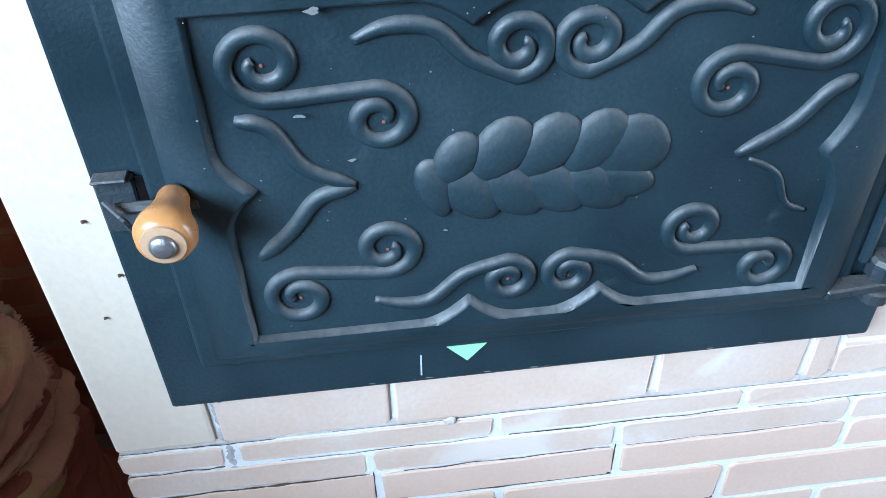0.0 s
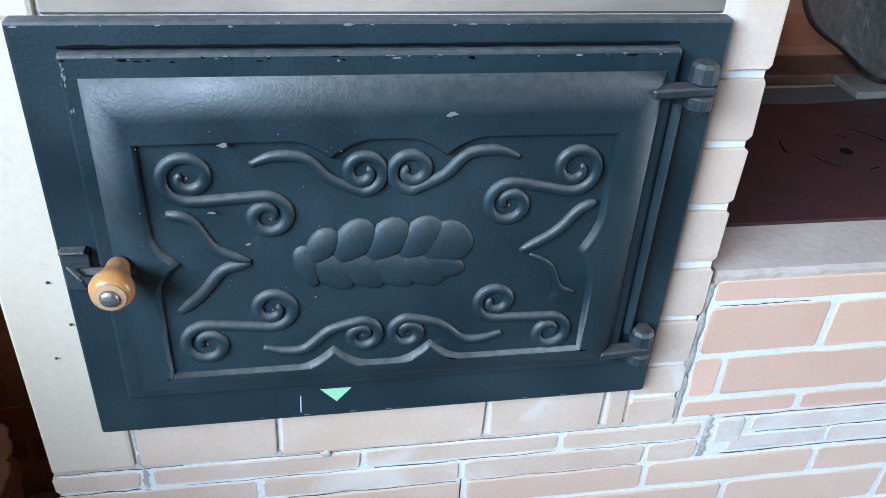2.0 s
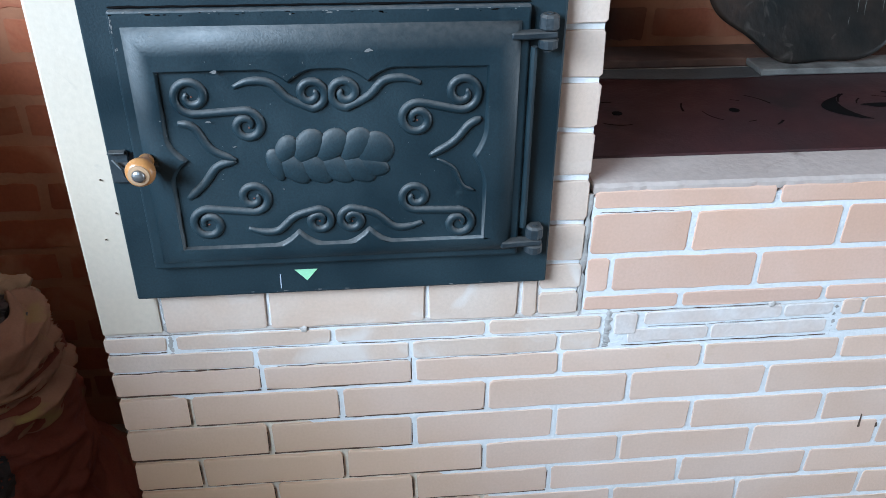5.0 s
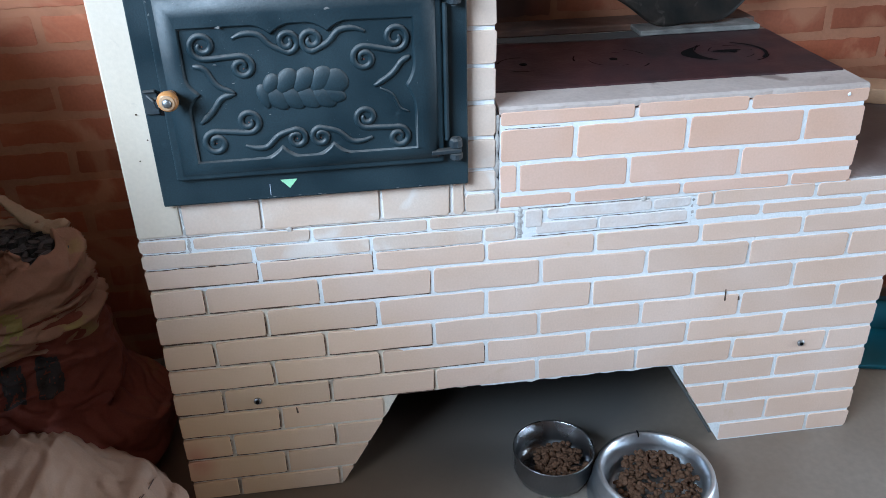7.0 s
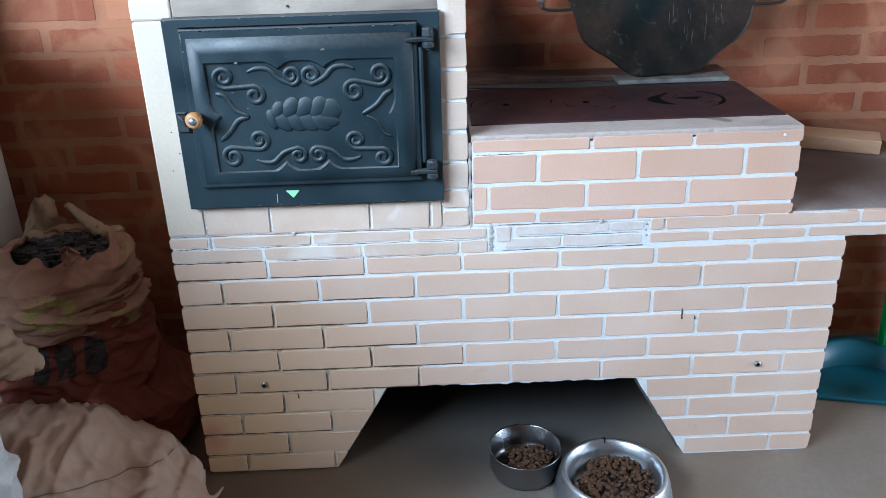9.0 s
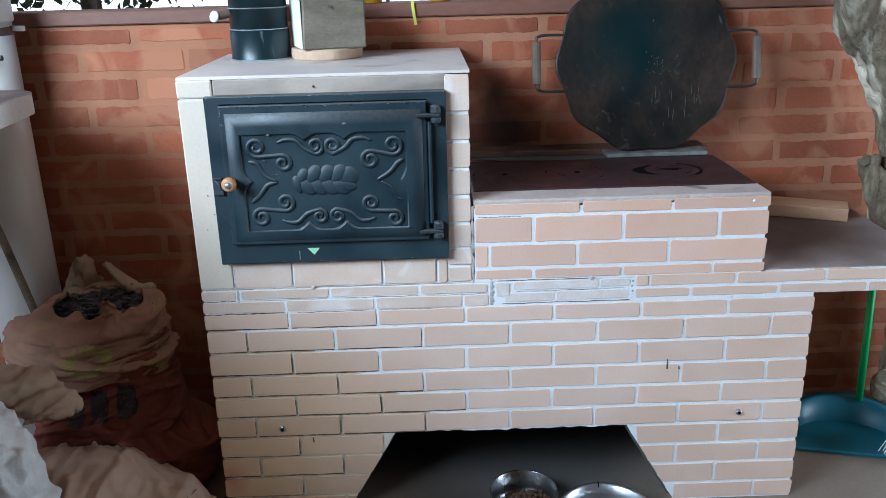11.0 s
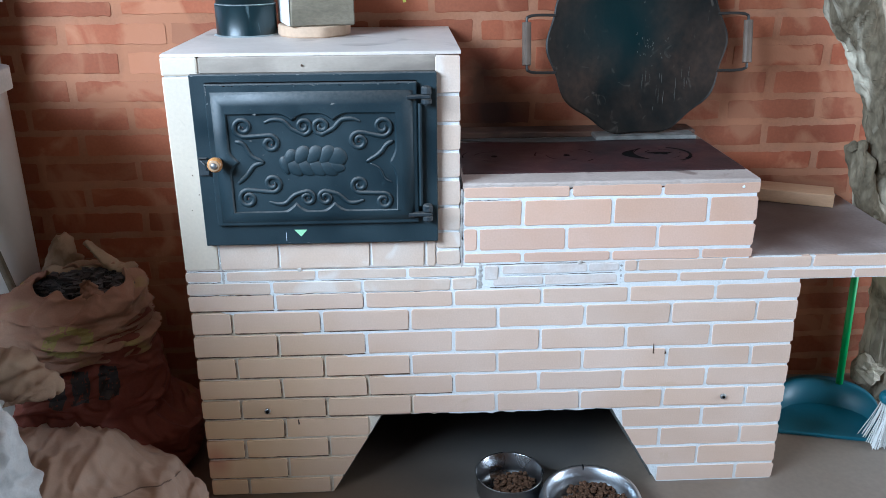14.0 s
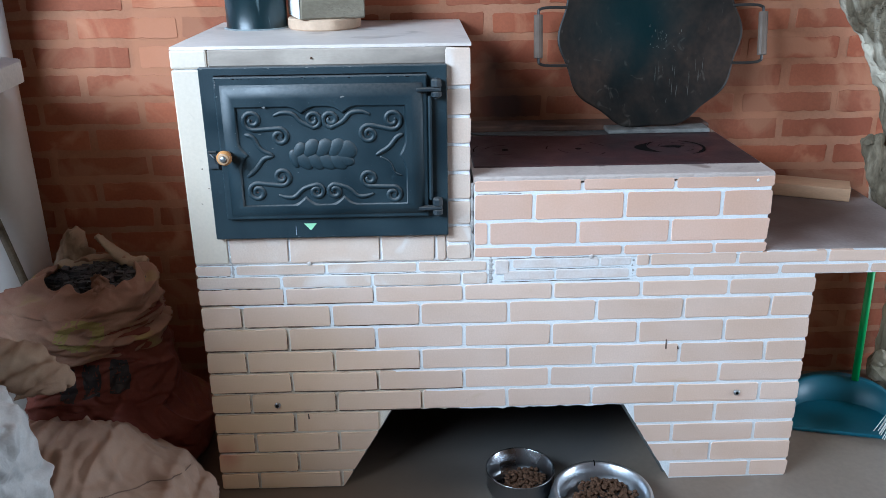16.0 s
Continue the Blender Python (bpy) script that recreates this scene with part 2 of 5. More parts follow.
M["ink"] = material("ink", (0.03, 0.028, 0.03), 0.7, second=(0.07, 0.05, 0.05), scale=40, grain=300)
M["trunk"] = material("trunk", (0.13, 0.102, 0.068), 0.95, second=(0.24, 0.195, 0.135), scale=16, amount=0.95, grain=60, grain_amount=0.7, bump=1.0, spec=0.08, stain=(0.62, 0.55, 0.43), stain_scale=5, stain_from=0.51, stretch=(1.3, 1.3, 0.5))
M["teal_plastic"] = material("teal_plastic", (0.013, 0.125, 0.18), 0.36, second=(0.01, 0.1, 0.145), scale=5, grain=90, grain_amount=0.12, bump=0.03)
M["green_plastic"] = material("green_plastic", (0.01, 0.36, 0.09), 0.35, second=(0.01, 0.3, 0.07), scale=5, grain=90, grain_amount=0.1, bump=0.02)
M["bristle"] = material("bristle", (0.68, 0.68, 0.66), 0.6, scale=30, grain=200, bump=0.05)
M["yellow_plastic"] = material("yellow_plastic", (0.75, 0.42, 0.02), 0.4, bump=0.02)
M["tan_mortar"] = material("tan_mortar", (0.78, 0.69, 0.57), 0.95, second=(0.66, 0.56, 0.44), scale=9, amount=0.8, grain=180, grain_amount=0.3, bump=0.4, stain=(0.2, 0.14, 0.1), stain_scale=18, stain_from=0.64)
# dark spot is part brown stain, part the hotplate block's painted shadow
M["shelf_cement"] = material("shelf_cement", (0.25, 0.205, 0.19), 0.65, second=(0.35, 0.3, 0.28), scale=7, amount=0.9, grain=90, grain_amount=0.3, bump=0.15, stain=(0.14, 0.1, 0.085), stain_scale=5, stain_from=0.56, spot=(((1.76, 0.33, 0.70), 0.24, 0.2, (0.085, 0.048, 0.036), 0.9),))
M["beige_sack"] = material("beige_sack", (0.40, 0.29, 0.19), 0.8, second=(0.3, 0.18, 0.115), scale=6, amount=0.9, grain=260, bump=0.3)
M["yellow_ink"] = material("yellow_ink", (0.36, 0.31, 0.1), 0.75, second=(0.27, 0.2, 0.08), scale=20, grain=260)
M["thread"] = material("thread", (0.11, 0.075, 0.06), 0.9, grain=300)
M["rim_cement"] = material("rim_cement", (0.46, 0.375, 0.33), 0.8, second=(0.56, 0.47, 0.42), scale=8, amount=0.9, grain=100, grain_amount=0.25, bump=0.25, stain=(0.2, 0.14, 0.12), stain_scale=9, stain_from=0.6)
M["seam_dust"] = material("seam_dust", (0.12, 0.14, 0.145), 0.8, second=(0.4, 0.43, 0.43), scale=16, amount=1.0, grain=120, bump=0.2)
M["seam_mortar"] = material("seam_mortar", (0.4, 0.375, 0.355), 0.95, second=(0.54, 0.5, 0.47), scale=22, amount=0.9, grain=150, grain_amount=0.4, bump=0.6, stain=(0.17, 0.15, 0.14), stain_scale=30, stain_from=0.6)
M["tape"] = material("tape", (0.62, 0.66, 0.1), 0.5, bump=0)
M["foliage"] = material("foliage", (0.1, 0.13, 0.05), 0.8, second=(0.05, 0.08, 0.03), scale=3, grain=12)
M["ground"] = material("ground", (0.42, 0.34, 0.26), 0.9, scale=1.2, grain=25)


glow = bpy.data.materials.new("bright_haze")
glow.use_nodes = True
glow.node_tree.nodes["Principled BSDF"].inputs["Base Color"].default_value = (0.9, 0.93, 0.95, 1)
glow.node_tree.nodes["Principled BSDF"].inputs["Emission Color"].default_value = (0.93, 0.97, 1.0, 1)
glow.node_tree.nodes["Principled BSDF"].inputs["Emission Strength"].default_value = 1.3
M["backdrop"] = glow


# ---- mesh helpers ----
def mesh_object(name, bm, mat, smooth=False):
    bmesh.ops.recalc_face_normals(bm, faces=bm.faces)
    data = bpy.data.meshes.new(name)
    bm.to_mesh(data)
    bm.free()
    data.materials.append(M[mat])
    if smooth:
        for p in data.polygons:
            p.use_smooth = True
    return new(name, data)


def part(name, bm, mat, parent, label="", smooth=False, place=None):
    ob = mesh_object(name, bm, mat, smooth)
    ob.parent = parent
    if place is not None:
        ob.matrix_basis = place
    if label:
        tagged(ob, label)
    return ob


def thing(name, label, category, group="", kind="", place=None):
    ob = new(name)
    ob.empty_display_size = 0.05
    if place is not None:
        ob.matrix_world = place
    return tagged(ob, label, category, group, kind)


def box(bm, x0, x1, y0, y1, z0, z1, bevel=0.0, segments=1):
    made = bmesh.ops.create_cube(bm, size=1.0)["verts"]
    for v in made:
        v.co = Vector((x0 + (v.co.x + 0.5) * (x1 - x0), y0 + (v.co.y + 0.5) * (y1 - y0), z0 + (v.co.z + 0.5) * (z1 - z0)))
    if bevel:
        edges = {e for v in made for e in v.link_edges}
        bmesh.ops.bevel(bm, geom=list(edges), offset=bevel, segments=segments, affect="EDGES", profile=0.5)
    return bm


def a_box(*a, **k):
    return box(bmesh.new(), *a, **k)


def prism(outline, y0, y1, axis="y"):
    """An outline in x and z (axis y) or in x and y (axis z), drawn out between two places."""
    bm = bmesh.new()
    put = (lambda a, b, d: (a, d, b)) if axis == "y" else (lambda a, b, d: (a, b, d))
    lo = [bm.verts.new(put(a, b, y0)) for a, b in outline]
    hi = [bm.verts.new(put(a, b, y1)) for a, b in outline]
    bm.faces.new(lo)
    bm.faces.new(hi)
    for i in range(len(lo)):
        j = (i + 1) % len(lo)
        bm.faces.new((lo[i], lo[j], hi[j], hi[i]))
    return bm


def lathe(profile, steps=48, wobble=None, turn=None, close=False):
    """Radius and height pairs turned round z; wobble(angle) scales the radius."""
    bm = bmesh.new()
    rings = []
    for r, z in profile:
        ring = []
        for i in range(steps):
            a = 2 * math.pi * i / steps
            k = r * (wobble(a) if wobble else 1)
            ring.append(bm.verts.new((k * math.cos(a), k * math.sin(a), z)))
        rings.append(ring)
    for a, b in zip(rings, rings[1:]):
        for i in range(steps):
            j = (i + 1) % steps
            bm.faces.new((a[i], a[j], b[j], b[i]))
    bm.faces.new(rings[0])
    bm.faces.new(rings[-1])
    if turn is not None:
        bmesh.ops.transform(bm, matrix=turn, verts=bm.verts)
    return bm


def tube(points, radius, sides=8, flat=1.0, normal=None, bm=None):
    """A round bar along points; radius a number or a function of 0..1; flat squeezes it along normal."""
    bm = bm or bmesh.new()
    pts = [Vector(p) for p in points]
    rings = []
    up = Vector(normal) if normal else None
    for i, p in enumerate(pts):
        d = (pts[min(i + 1, len(pts) - 1)] - pts[max(i - 1, 0)]).normalized()
        ref = up or (Vector((0, 0, 1)) if abs(d.z) < 0.9 else Vector((1, 0, 0)))
        side = d.cross(ref).normalized()
        top = side.cross(d).normalized()
        r = radius(i / (len(pts) - 1)) if callable(radius) else radius
        rings.append([bm.verts.new(p + side * (r * math.cos(a)) + top * (r * flat * math.sin(a))) for a in (2 * math.pi * k / sides for k in range(sides))])
    for a, b in zip(rings, rings[1:]):
        for i in range(sides):
            j = (i + 1) % sides
            bm.faces.new((a[i], a[j], b[j], b[i]))
    bm.faces.new(rings[0])
    bm.faces.new(rings[-1])
    return bm


def smooth_line(points, steps=8):
    """A Catmull-Rom line through a few points."""
    p = [Vector(q) for q in points]
    p = [2 * p[0] - p[1], *p, 2 * p[-1] - p[-2]]
    out = []
    for i in range(1, len(p) - 2):
        a, b, c, d = p[i - 1:i + 3]
        for k in range(steps):
            t = k / steps
            out.append(0.5 * (2 * b + (c - a) * t + (2 * a - 5 * b + 4 * c - d) * t * t + (3 * b - a - 3 * c + d) * t ** 3))
    out.append(p[-2])
    return out


def blob(rx, ry, rz, u=24, v=16, power=2.0, rough=0.0, scale=3.0, seed=0.0, flat_base=True):
    """A lumpy closed form of half sizes rx, ry, rz standing on z = 0."""
    bm = bmesh.new()
    bmesh.ops.create_uvsphere(bm, u_segments=u, v_segments=v, radius=1.0)
    for w in bm.verts:
        d = w.co.normalized()
        k = (abs(d.x) ** power + abs(d.y) ** power + abs(d.z) ** power) ** (-1 / power)
        q = d * k
        w.co = Vector((q.x * rx, q.y * ry, q.z * rz))
        if rough:
            n1 = noise.noise(w.co * scale + Vector((seed, seed, seed)))
            n2 = noise.noise(w.co * scale * 2.7 + Vector((seed + 7, 0, seed)))
            w.co += d * (rough * (n1 + 0.5 * n2))
        w.co.z += rz
        if flat_base and w.co.z < 0.0:
            w.co.z = 0.0
    return bm


# ---- structure ----
WALL = 0.60
SILL_Z = 1.38
ROOF = 3.4
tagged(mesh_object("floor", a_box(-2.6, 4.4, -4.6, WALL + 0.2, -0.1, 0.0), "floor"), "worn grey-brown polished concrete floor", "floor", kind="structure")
tagged(mesh_object("backdrop", a_box(-16, 16, 14, 14.1, -0.1, 9.0), "backdrop"), "bright hazy distance outside the window", "backdrop", kind="structure")
tagged(mesh_object("ground", a_box(-40, 40, -40, 60, -0.3, -0.104), "ground"), "bare pale earth outside the room", "ground", kind="structure")
wall_north = thing("wall_north", "red brick wall with wide smeared mortar joints", "wall", kind="structure")
part("wall_backing", a_box(-2.6, 4.4, WALL, WALL + 0.16, 0.0, 1.336), "wall_mortar", wall_north)
# piers between the openings over the sill
for x0, x1 in ((-2.6, -0.75), (1.02, 1.12), (1.36, 4.4)):
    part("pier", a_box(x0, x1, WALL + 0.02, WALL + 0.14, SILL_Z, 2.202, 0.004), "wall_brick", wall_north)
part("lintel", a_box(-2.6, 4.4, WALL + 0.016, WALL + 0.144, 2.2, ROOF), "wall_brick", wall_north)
sill = mesh_object("window_sill", a_box(-2.6, 4.4, WALL - 0.012, WALL + 0.17, 1.338, SILL_Z, 0.004), "sill")
tagged(sill, "red-brown painted sill board along the brick wall", "sill", kind="structure")
wall_west = thing("wall_west", "plain brown side wall with a wide opening", "wall", kind="structure")
for y0, y1, z0, z1 in ((-4.6, -3.1, 0, ROOF), (-0.9, WALL - 0.02, 0, ROOF), (-3.1, -0.9, 0, 1.85), (-3.1, -0.9, 3.15, ROOF)):
    part("wall_panel", a_box(-1.95, -1.8, y0, y1, z0, z1), "lime", wall_west)
wall_south = thing("wall_south", "plain brown wall", "wall", kind="structure")
part("wall_panel", a_box(-2.75, 4.55, -4.75, -4.6, 0, ROOF), "lime", wall_south)
# this wall's opening is made up to let the right-hand fill light in
wall_east = thing("wall_east", "plain brown side wall with an opening added for the fill light", "wall", kind="structure")
for y0, y1, z0, z1 in ((-4.6, -1.2, 0, ROOF), (-0.3, WALL + 0.2, 0, ROOF), (-1.2, -0.3, 2.05, ROOF)):
    part("wall_panel", a_box(4.4, 4.55, y0, y1, z0, z1), "lime", wall_east)
tagged(mesh_object("ceiling", a_box(-2.75, 4.55, -4.75, WALL + 0.3, ROOF, ROOF + 0.1), "ceiling"), "dark wooden ceiling boards", "ceiling", kind="structure")

# ---- wood stove: body ----
stove = thing("wood_stove", "brick wood-burning stove with an oven and hotplate", "stove")
LEFT, RIGHT = 0.113, 1.738
FACE = 0.0


def ragged(a, b, seed, steps=44, size=0.0075):
    """A broken mortar edge between two corners of the front."""
    a, b = Vector(a), Vector(b)
    n = Vector((-(b - a).y, (b - a).x)).normalized()
    rough = lambda k: size * (0.7 * noise.noise((k * 0.55, seed, 0)) + 0.5 * noise.noise((k * 1.7, seed, 4)))
    return [tuple(a + (b - a) * (k / steps) + n * (rough(k) if 0 < k < steps else 0)) for k in range(steps + 1)]


ARCH = ragged((0.455, 0), (0.602, 0.25), 1.0, 22) + ragged((0.602, 0.25), (1.25, 0.25), 2.0)[1:] + ragged((1.25, 0.25), (1.397, 0), 3.0, 22, 0.004)[1:]
outline = [(LEFT + 0.004, 0)] + ARCH + [(RIGHT - 0.004, 0), (RIGHT - 0.004, 0.692), (LEFT + 0.004, 0.692)]
part("base_core", prism(outline, FACE + 0.0056, WALL - 0.002), "tan_mortar", stove, "old tan mortar set back in the joints")
turn_at = [i for i, p in enumerate(ARCH) if p[0] > 0.79][0]
pointed = ARCH[turn_at:] + [(RIGHT - 0.004, 0), (RIGHT - 0.004, 0.692), (LEFT + 0.004, 0.692), (LEFT + 0.004, 0.612)]
pointed += ragged((LEFT + 0.004, 0.60), (0.42, 0.50), 6.0, 20, 0.02) + ragged((0.43, 0.49), (0.62, 0.37), 7.0, 20, 0.02) + ragged((0.63, 0.36), (0.775, 0.262), 8.0, 20, 0.02)
part("pointing", prism(pointed, FACE + 0.0019, FACE + 0.0056), "mortar", stove, "white mortar pointing flush with the bricks")
part("block_core", a_box(0.83, 1.586, FACE + 0.0016, WALL - 0.003, 0.694, 0.895), "mortar", stove)
part("oven_core", a_box(LEFT + 0.006, 0.819, FACE + 0.0045, WALL - 0.004, 0.6925, 1.226), "mortar", stove)

# dark lining added to deepen the shade in the wood store under the stove
part("store_back", a_box(0.44, 1.41, WALL - 0.03, WALL - 0.004, 0.0005, 0.2485), "soot_and_shade", stove, "dark panel for the shade at the back of the wood store")
part("store_roof", a_box(0.606, 1.246, 0.03, WALL - 0.032, 0.242, 0.2495), "soot_and_shade", stove, "dark panel for the shade under the wood store's roof")
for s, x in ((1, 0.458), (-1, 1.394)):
    part("store_side", prism([(x, 0.001), (x + s * 0.008, 0.001), (x + s * 0.149, 0.2405), (x + s * 0.141, 0.2405)], 0.03, WALL - 0.032), "soot_and_shade", stove, "dark panel for the shade at the wood store's side")

# plastered parts round the oven
part("plaster_strip", a_box(LEFT, 0.2, FACE, 0.3, 0.696, 1.19, 0.004, 2), "plaster", stove, "smooth cream plaster edge")
part("plaster_corner", a_box(LEFT, 0.2, FACE - 0.001, 0.3, 1.192, 1.236, 0.005, 2), "plaster", stove)
part("plaster_band", a_box(0.201, 0.766, FACE + 0.001, 0.3, 1.196, 1.2355, 0.003), "sooty_plaster", stove, "plaster band darkened by smoke")
part("oven_side", a_box(LEFT + 0.001, 0.2, 0.302, WALL - 0.005, 0.696, 1.236), "plaster", stove)


def worn_top(x0, x1, y0, y1, z0, z1, seed):
    """A slab with a chipped, uneven front edge."""
    bm = bmesh.new()
    n = 70
    rows = []
    for i in range(n + 1):
        x = x0 + (x1 - x0) * i / n
        d = 0.004 * noise.noise((x * 38, seed, 0)) + 0.003 * noise.noise((x * 110, seed, 3))
        rows.append([bm.verts.new(p) for p in ((x, y0 + max(0, d), z0), (x, y0 + max(0, d), z1 - 0.004 + d * 0.3), (x, y0 + 0.006 + max(0, d), z1), (x, y1, z1), (x, y1, z0))])
    for a, b in zip(rows, rows[1:]):
        for k in range(5):
            bm.faces.new((a[k], a[(k + 1) % 5], b[(k + 1) % 5], b[k]))
    bm.faces.new(rows[0])
    bm.faces.new(rows[-1])
    return bm


part("oven_top", worn_top(LEFT + 0.001, 0.823, FACE + 0.003, WALL - 0.006, 1.2362, 1.243, 1.0), "oven_top", stove, "worn pale cement oven top")
part("cement_rim", worn_top(0.829, 1.591, FACE + 0.001, WALL - 0.007, 0.9, 0.914, 2.0), "rim_cement", stove, "stained grey cement rim round the hotplate")

# shelf beside the block, cut back round the trunk
shelf_plan = [(1.594, FACE + 0.012), (2.085, FACE + 0.012), (2.08, 0.3), (2.09, WALL - 0.008), (1.594, WALL - 0.008)]
part("shelf_mortar", a_box(1.5985, 2.083, FACE + 0.0016, FACE + 0.0118, 0.634, 0.6985), "mortar", stove)
part("shelf_slab", prism(shelf_plan, 0.638, 0.7015, "z"), "shelf_cement", stove, "grey cement shelf, stained, with the block's shadow painted on")


# ---- bricks of the stove front ----
def brick_mesh(name, sx, sy, sz, seed, mat, bevel=0.0011):
    """A brick face with hand-made, slightly wavy edges and worn corners."""
    rnd = random.Random(seed)
    n = 14 if mat == "wall_brick" else 5 if sx > 0.12 else 2 if sx > 0.04 else 1
    c = min(0.004, sz * 0.2)
    loop = [(-sx / 2 + c + (sx - 2 * c) * i / n, -sz / 2) for i in range(n + 1)] + [(sx / 2, -sz / 2 + c), (sx / 2, sz / 2 - c)]
    loop += [(sx / 2 - c - (sx - 2 * c) * i / n, sz / 2) for i in range(n + 1)] + [(-sx / 2, sz / 2 - c), (-sx / 2, -sz / 2 + c)]
    wob = 0.0026 if mat == "wall_brick" else min(0.0013, sz * 0.04)
    loop = [(x + rnd.uniform(-wob, wob), z + rnd.uniform(-wob, wob)) for x, z in loop]
    k = len(loop)
    verts = [(x * (1 - 2 * bevel / sx), rnd.uniform(-0.0004, 0.0004), z * (1 - 2 * bevel / sz)) for x, z in loop] + [(x, bevel * 0.7, z) for x, z in loop] + [(x, sy, z) for x, z in loop]
    faces = [list(range(k))] + [[r * k + i, (r + 1) * k + i, (r + 1) * k + (i + 1) % k, r * k + (i + 1) % k] for r in (0, 1) for i in range(k)]
    data = bpy.data.meshes.new(name)
    data.from_pydata(verts, [], faces)
    data.materials.append(M[mat])
    return data


BRICKS = {}
LAID = []


def lay(x0, x1, z0, z1, mat, parent, joint=0.0088, y=FACE, depth=0.05, name="brick"):
    """One brick between the middles of its joints."""
    sx, sz = x1 - x0 - joint, z1 - z0 - joint
    if sx < 0.008:
        return None
    key = (round(sx, 3), round(sz, 3), mat, random.randrange(3))
    if key not in BRICKS:
        BRICKS[key] = brick_mesh("brick", sx, depth, sz, len(BRICKS) * 1.7, mat)
    LAID.append((x0 + joint / 2, x1 - joint / 2, z0 + joint / 2, mat))
    ob = new(name, BRICKS[key])
    ob.parent = parent
    ob.matrix_basis = pose((x0 + x1) / 2, y + random.uniform(-0.0007, 0.0007), (z0 + z1) / 2, 0, random.uniform(-0.25, 0.25), random.uniform(-0.2, 0.2))
    return ob


def cut_brick(corners, mat, parent):
    """A brick sawn along the slope of the arch."""
    return part("brick", prism(corners, FACE, FACE + 0.05), mat, parent)


PITCH = 0.2345
COURSES = [0.0, 0.056, 0.122, 0.186, 0.25, 0.313, 0.376, 0.441, 0.51, 0.576, 0.627]


def course(z0, z1, start, x0, x1, mat):
    x = start
    while x > x0:
        x -= PITCH
    edges = [x0]
    while x < x1 - 0.02:
        x += PITCH
        if x > x0 + 0.02:
            edges.append(min(x, x1))
    if edges[-1] < x1:
        edges.append(x1)
    return edges


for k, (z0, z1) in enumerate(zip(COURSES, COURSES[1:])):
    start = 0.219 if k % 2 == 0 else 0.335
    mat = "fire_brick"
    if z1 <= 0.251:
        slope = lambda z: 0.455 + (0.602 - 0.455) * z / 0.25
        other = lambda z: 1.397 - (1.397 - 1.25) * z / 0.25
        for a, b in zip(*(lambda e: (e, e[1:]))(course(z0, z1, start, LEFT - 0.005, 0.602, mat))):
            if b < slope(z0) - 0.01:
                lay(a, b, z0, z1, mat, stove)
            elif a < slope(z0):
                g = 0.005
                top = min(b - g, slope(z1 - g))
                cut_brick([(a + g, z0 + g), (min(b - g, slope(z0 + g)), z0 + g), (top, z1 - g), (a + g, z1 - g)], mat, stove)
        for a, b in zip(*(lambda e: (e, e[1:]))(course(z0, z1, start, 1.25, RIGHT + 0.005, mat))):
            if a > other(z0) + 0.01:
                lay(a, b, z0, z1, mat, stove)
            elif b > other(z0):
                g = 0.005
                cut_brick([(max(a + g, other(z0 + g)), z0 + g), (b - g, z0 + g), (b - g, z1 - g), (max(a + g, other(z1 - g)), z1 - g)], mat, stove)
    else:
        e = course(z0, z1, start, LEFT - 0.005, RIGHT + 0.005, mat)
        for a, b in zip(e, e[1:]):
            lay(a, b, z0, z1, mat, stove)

# shade lines drawn in dark brown along the bricks round the recessed old joints
bm = bmesh.new()
for x0, x1, z, mat in LAID:
    if z > 0.6 or x0 > 0.70 - 0.75 * max(0.0, z - 0.22):
        continue
    n = max(4, int((x1 - x0) / 0.008))
    tube([(x0 + (x1 - x0) * k / n, FACE + 0.0014, z - 0.0009 + 0.0007 * noise.noise((k * 0.7, z * 60, x0 * 9))) for k in range(n + 1)], lambda t, s=x0 + z: 0.0011 + 0.0016 * abs(noise.noise((t * 7, s * 40, 1))), 5, bm=bm)
    tube([(x1 + 0.0008, FACE + 0.0024, z + 0.003 + 0.0085 * k) for k in range(6)], lambda t, s=x1 + z: 0.0007 + 0.0012 * abs(noise.noise((t * 5, s * 30, 4))), 5, bm=bm)
tagged(part("shrinkage_cracks", bm, "brown_stain_and_shade", stove, "thin dark lines for the shade in the old joints"), kind="stuff")

# thin courses under the oven, the mended patch and the shelf edge
for x0, x1 in ((LEFT - 0.005, 0.33), (0.33, 0.566), (0.566, 0.797), (0.797, 0.868)):
    lay(x0, x1, 0.623, 0.661, "pale_brick", stove, 0.007)
for x0, x1 in ((LEFT - 0.005, 0.205), (0.214, 0.447), (0.447, 0.684), (0.684, 0.866)):
    lay(x0, x1, 0.661, 0.693, "pale_brick", stove, 0.007)
for x0, x1, z0, z1 in ((0.905, 1.042, 0.632, 0.662), (1.042, 1.24, 0.632, 0.664), (0.93, 1.158, 0.665, 0.694), (1.158, 1.243, 0.667, 0.695), (0.882, 0.924, 0.648, 0.694)):
    lay(x0, x1, z0, z1, "chalk_brick", stove, 0.006)
for x0, x1 in ((1.252, 1.403), (1.403, 1.638), (1.638, 1.877), (1.877, 2.09)):
    lay(x0, x1, 0.632, 0.664, "fire_brick", stove, 0.008)
for x0, x1 in ((1.252, 1.29), (1.29, 1.522), (1.522, 1.760), (1.76, 1.995), (1.995, 2.09)):
    lay(x0, x1, 0.664, 0.702, "fire_brick", stove, 0.008)
part("old_mortar", a_box(LEFT + 0.003, 0.872, FACE + 0.002, FACE + 0.02, 0.622, 0.7), "grey_mortar", stove, "crumbling grey mortar")
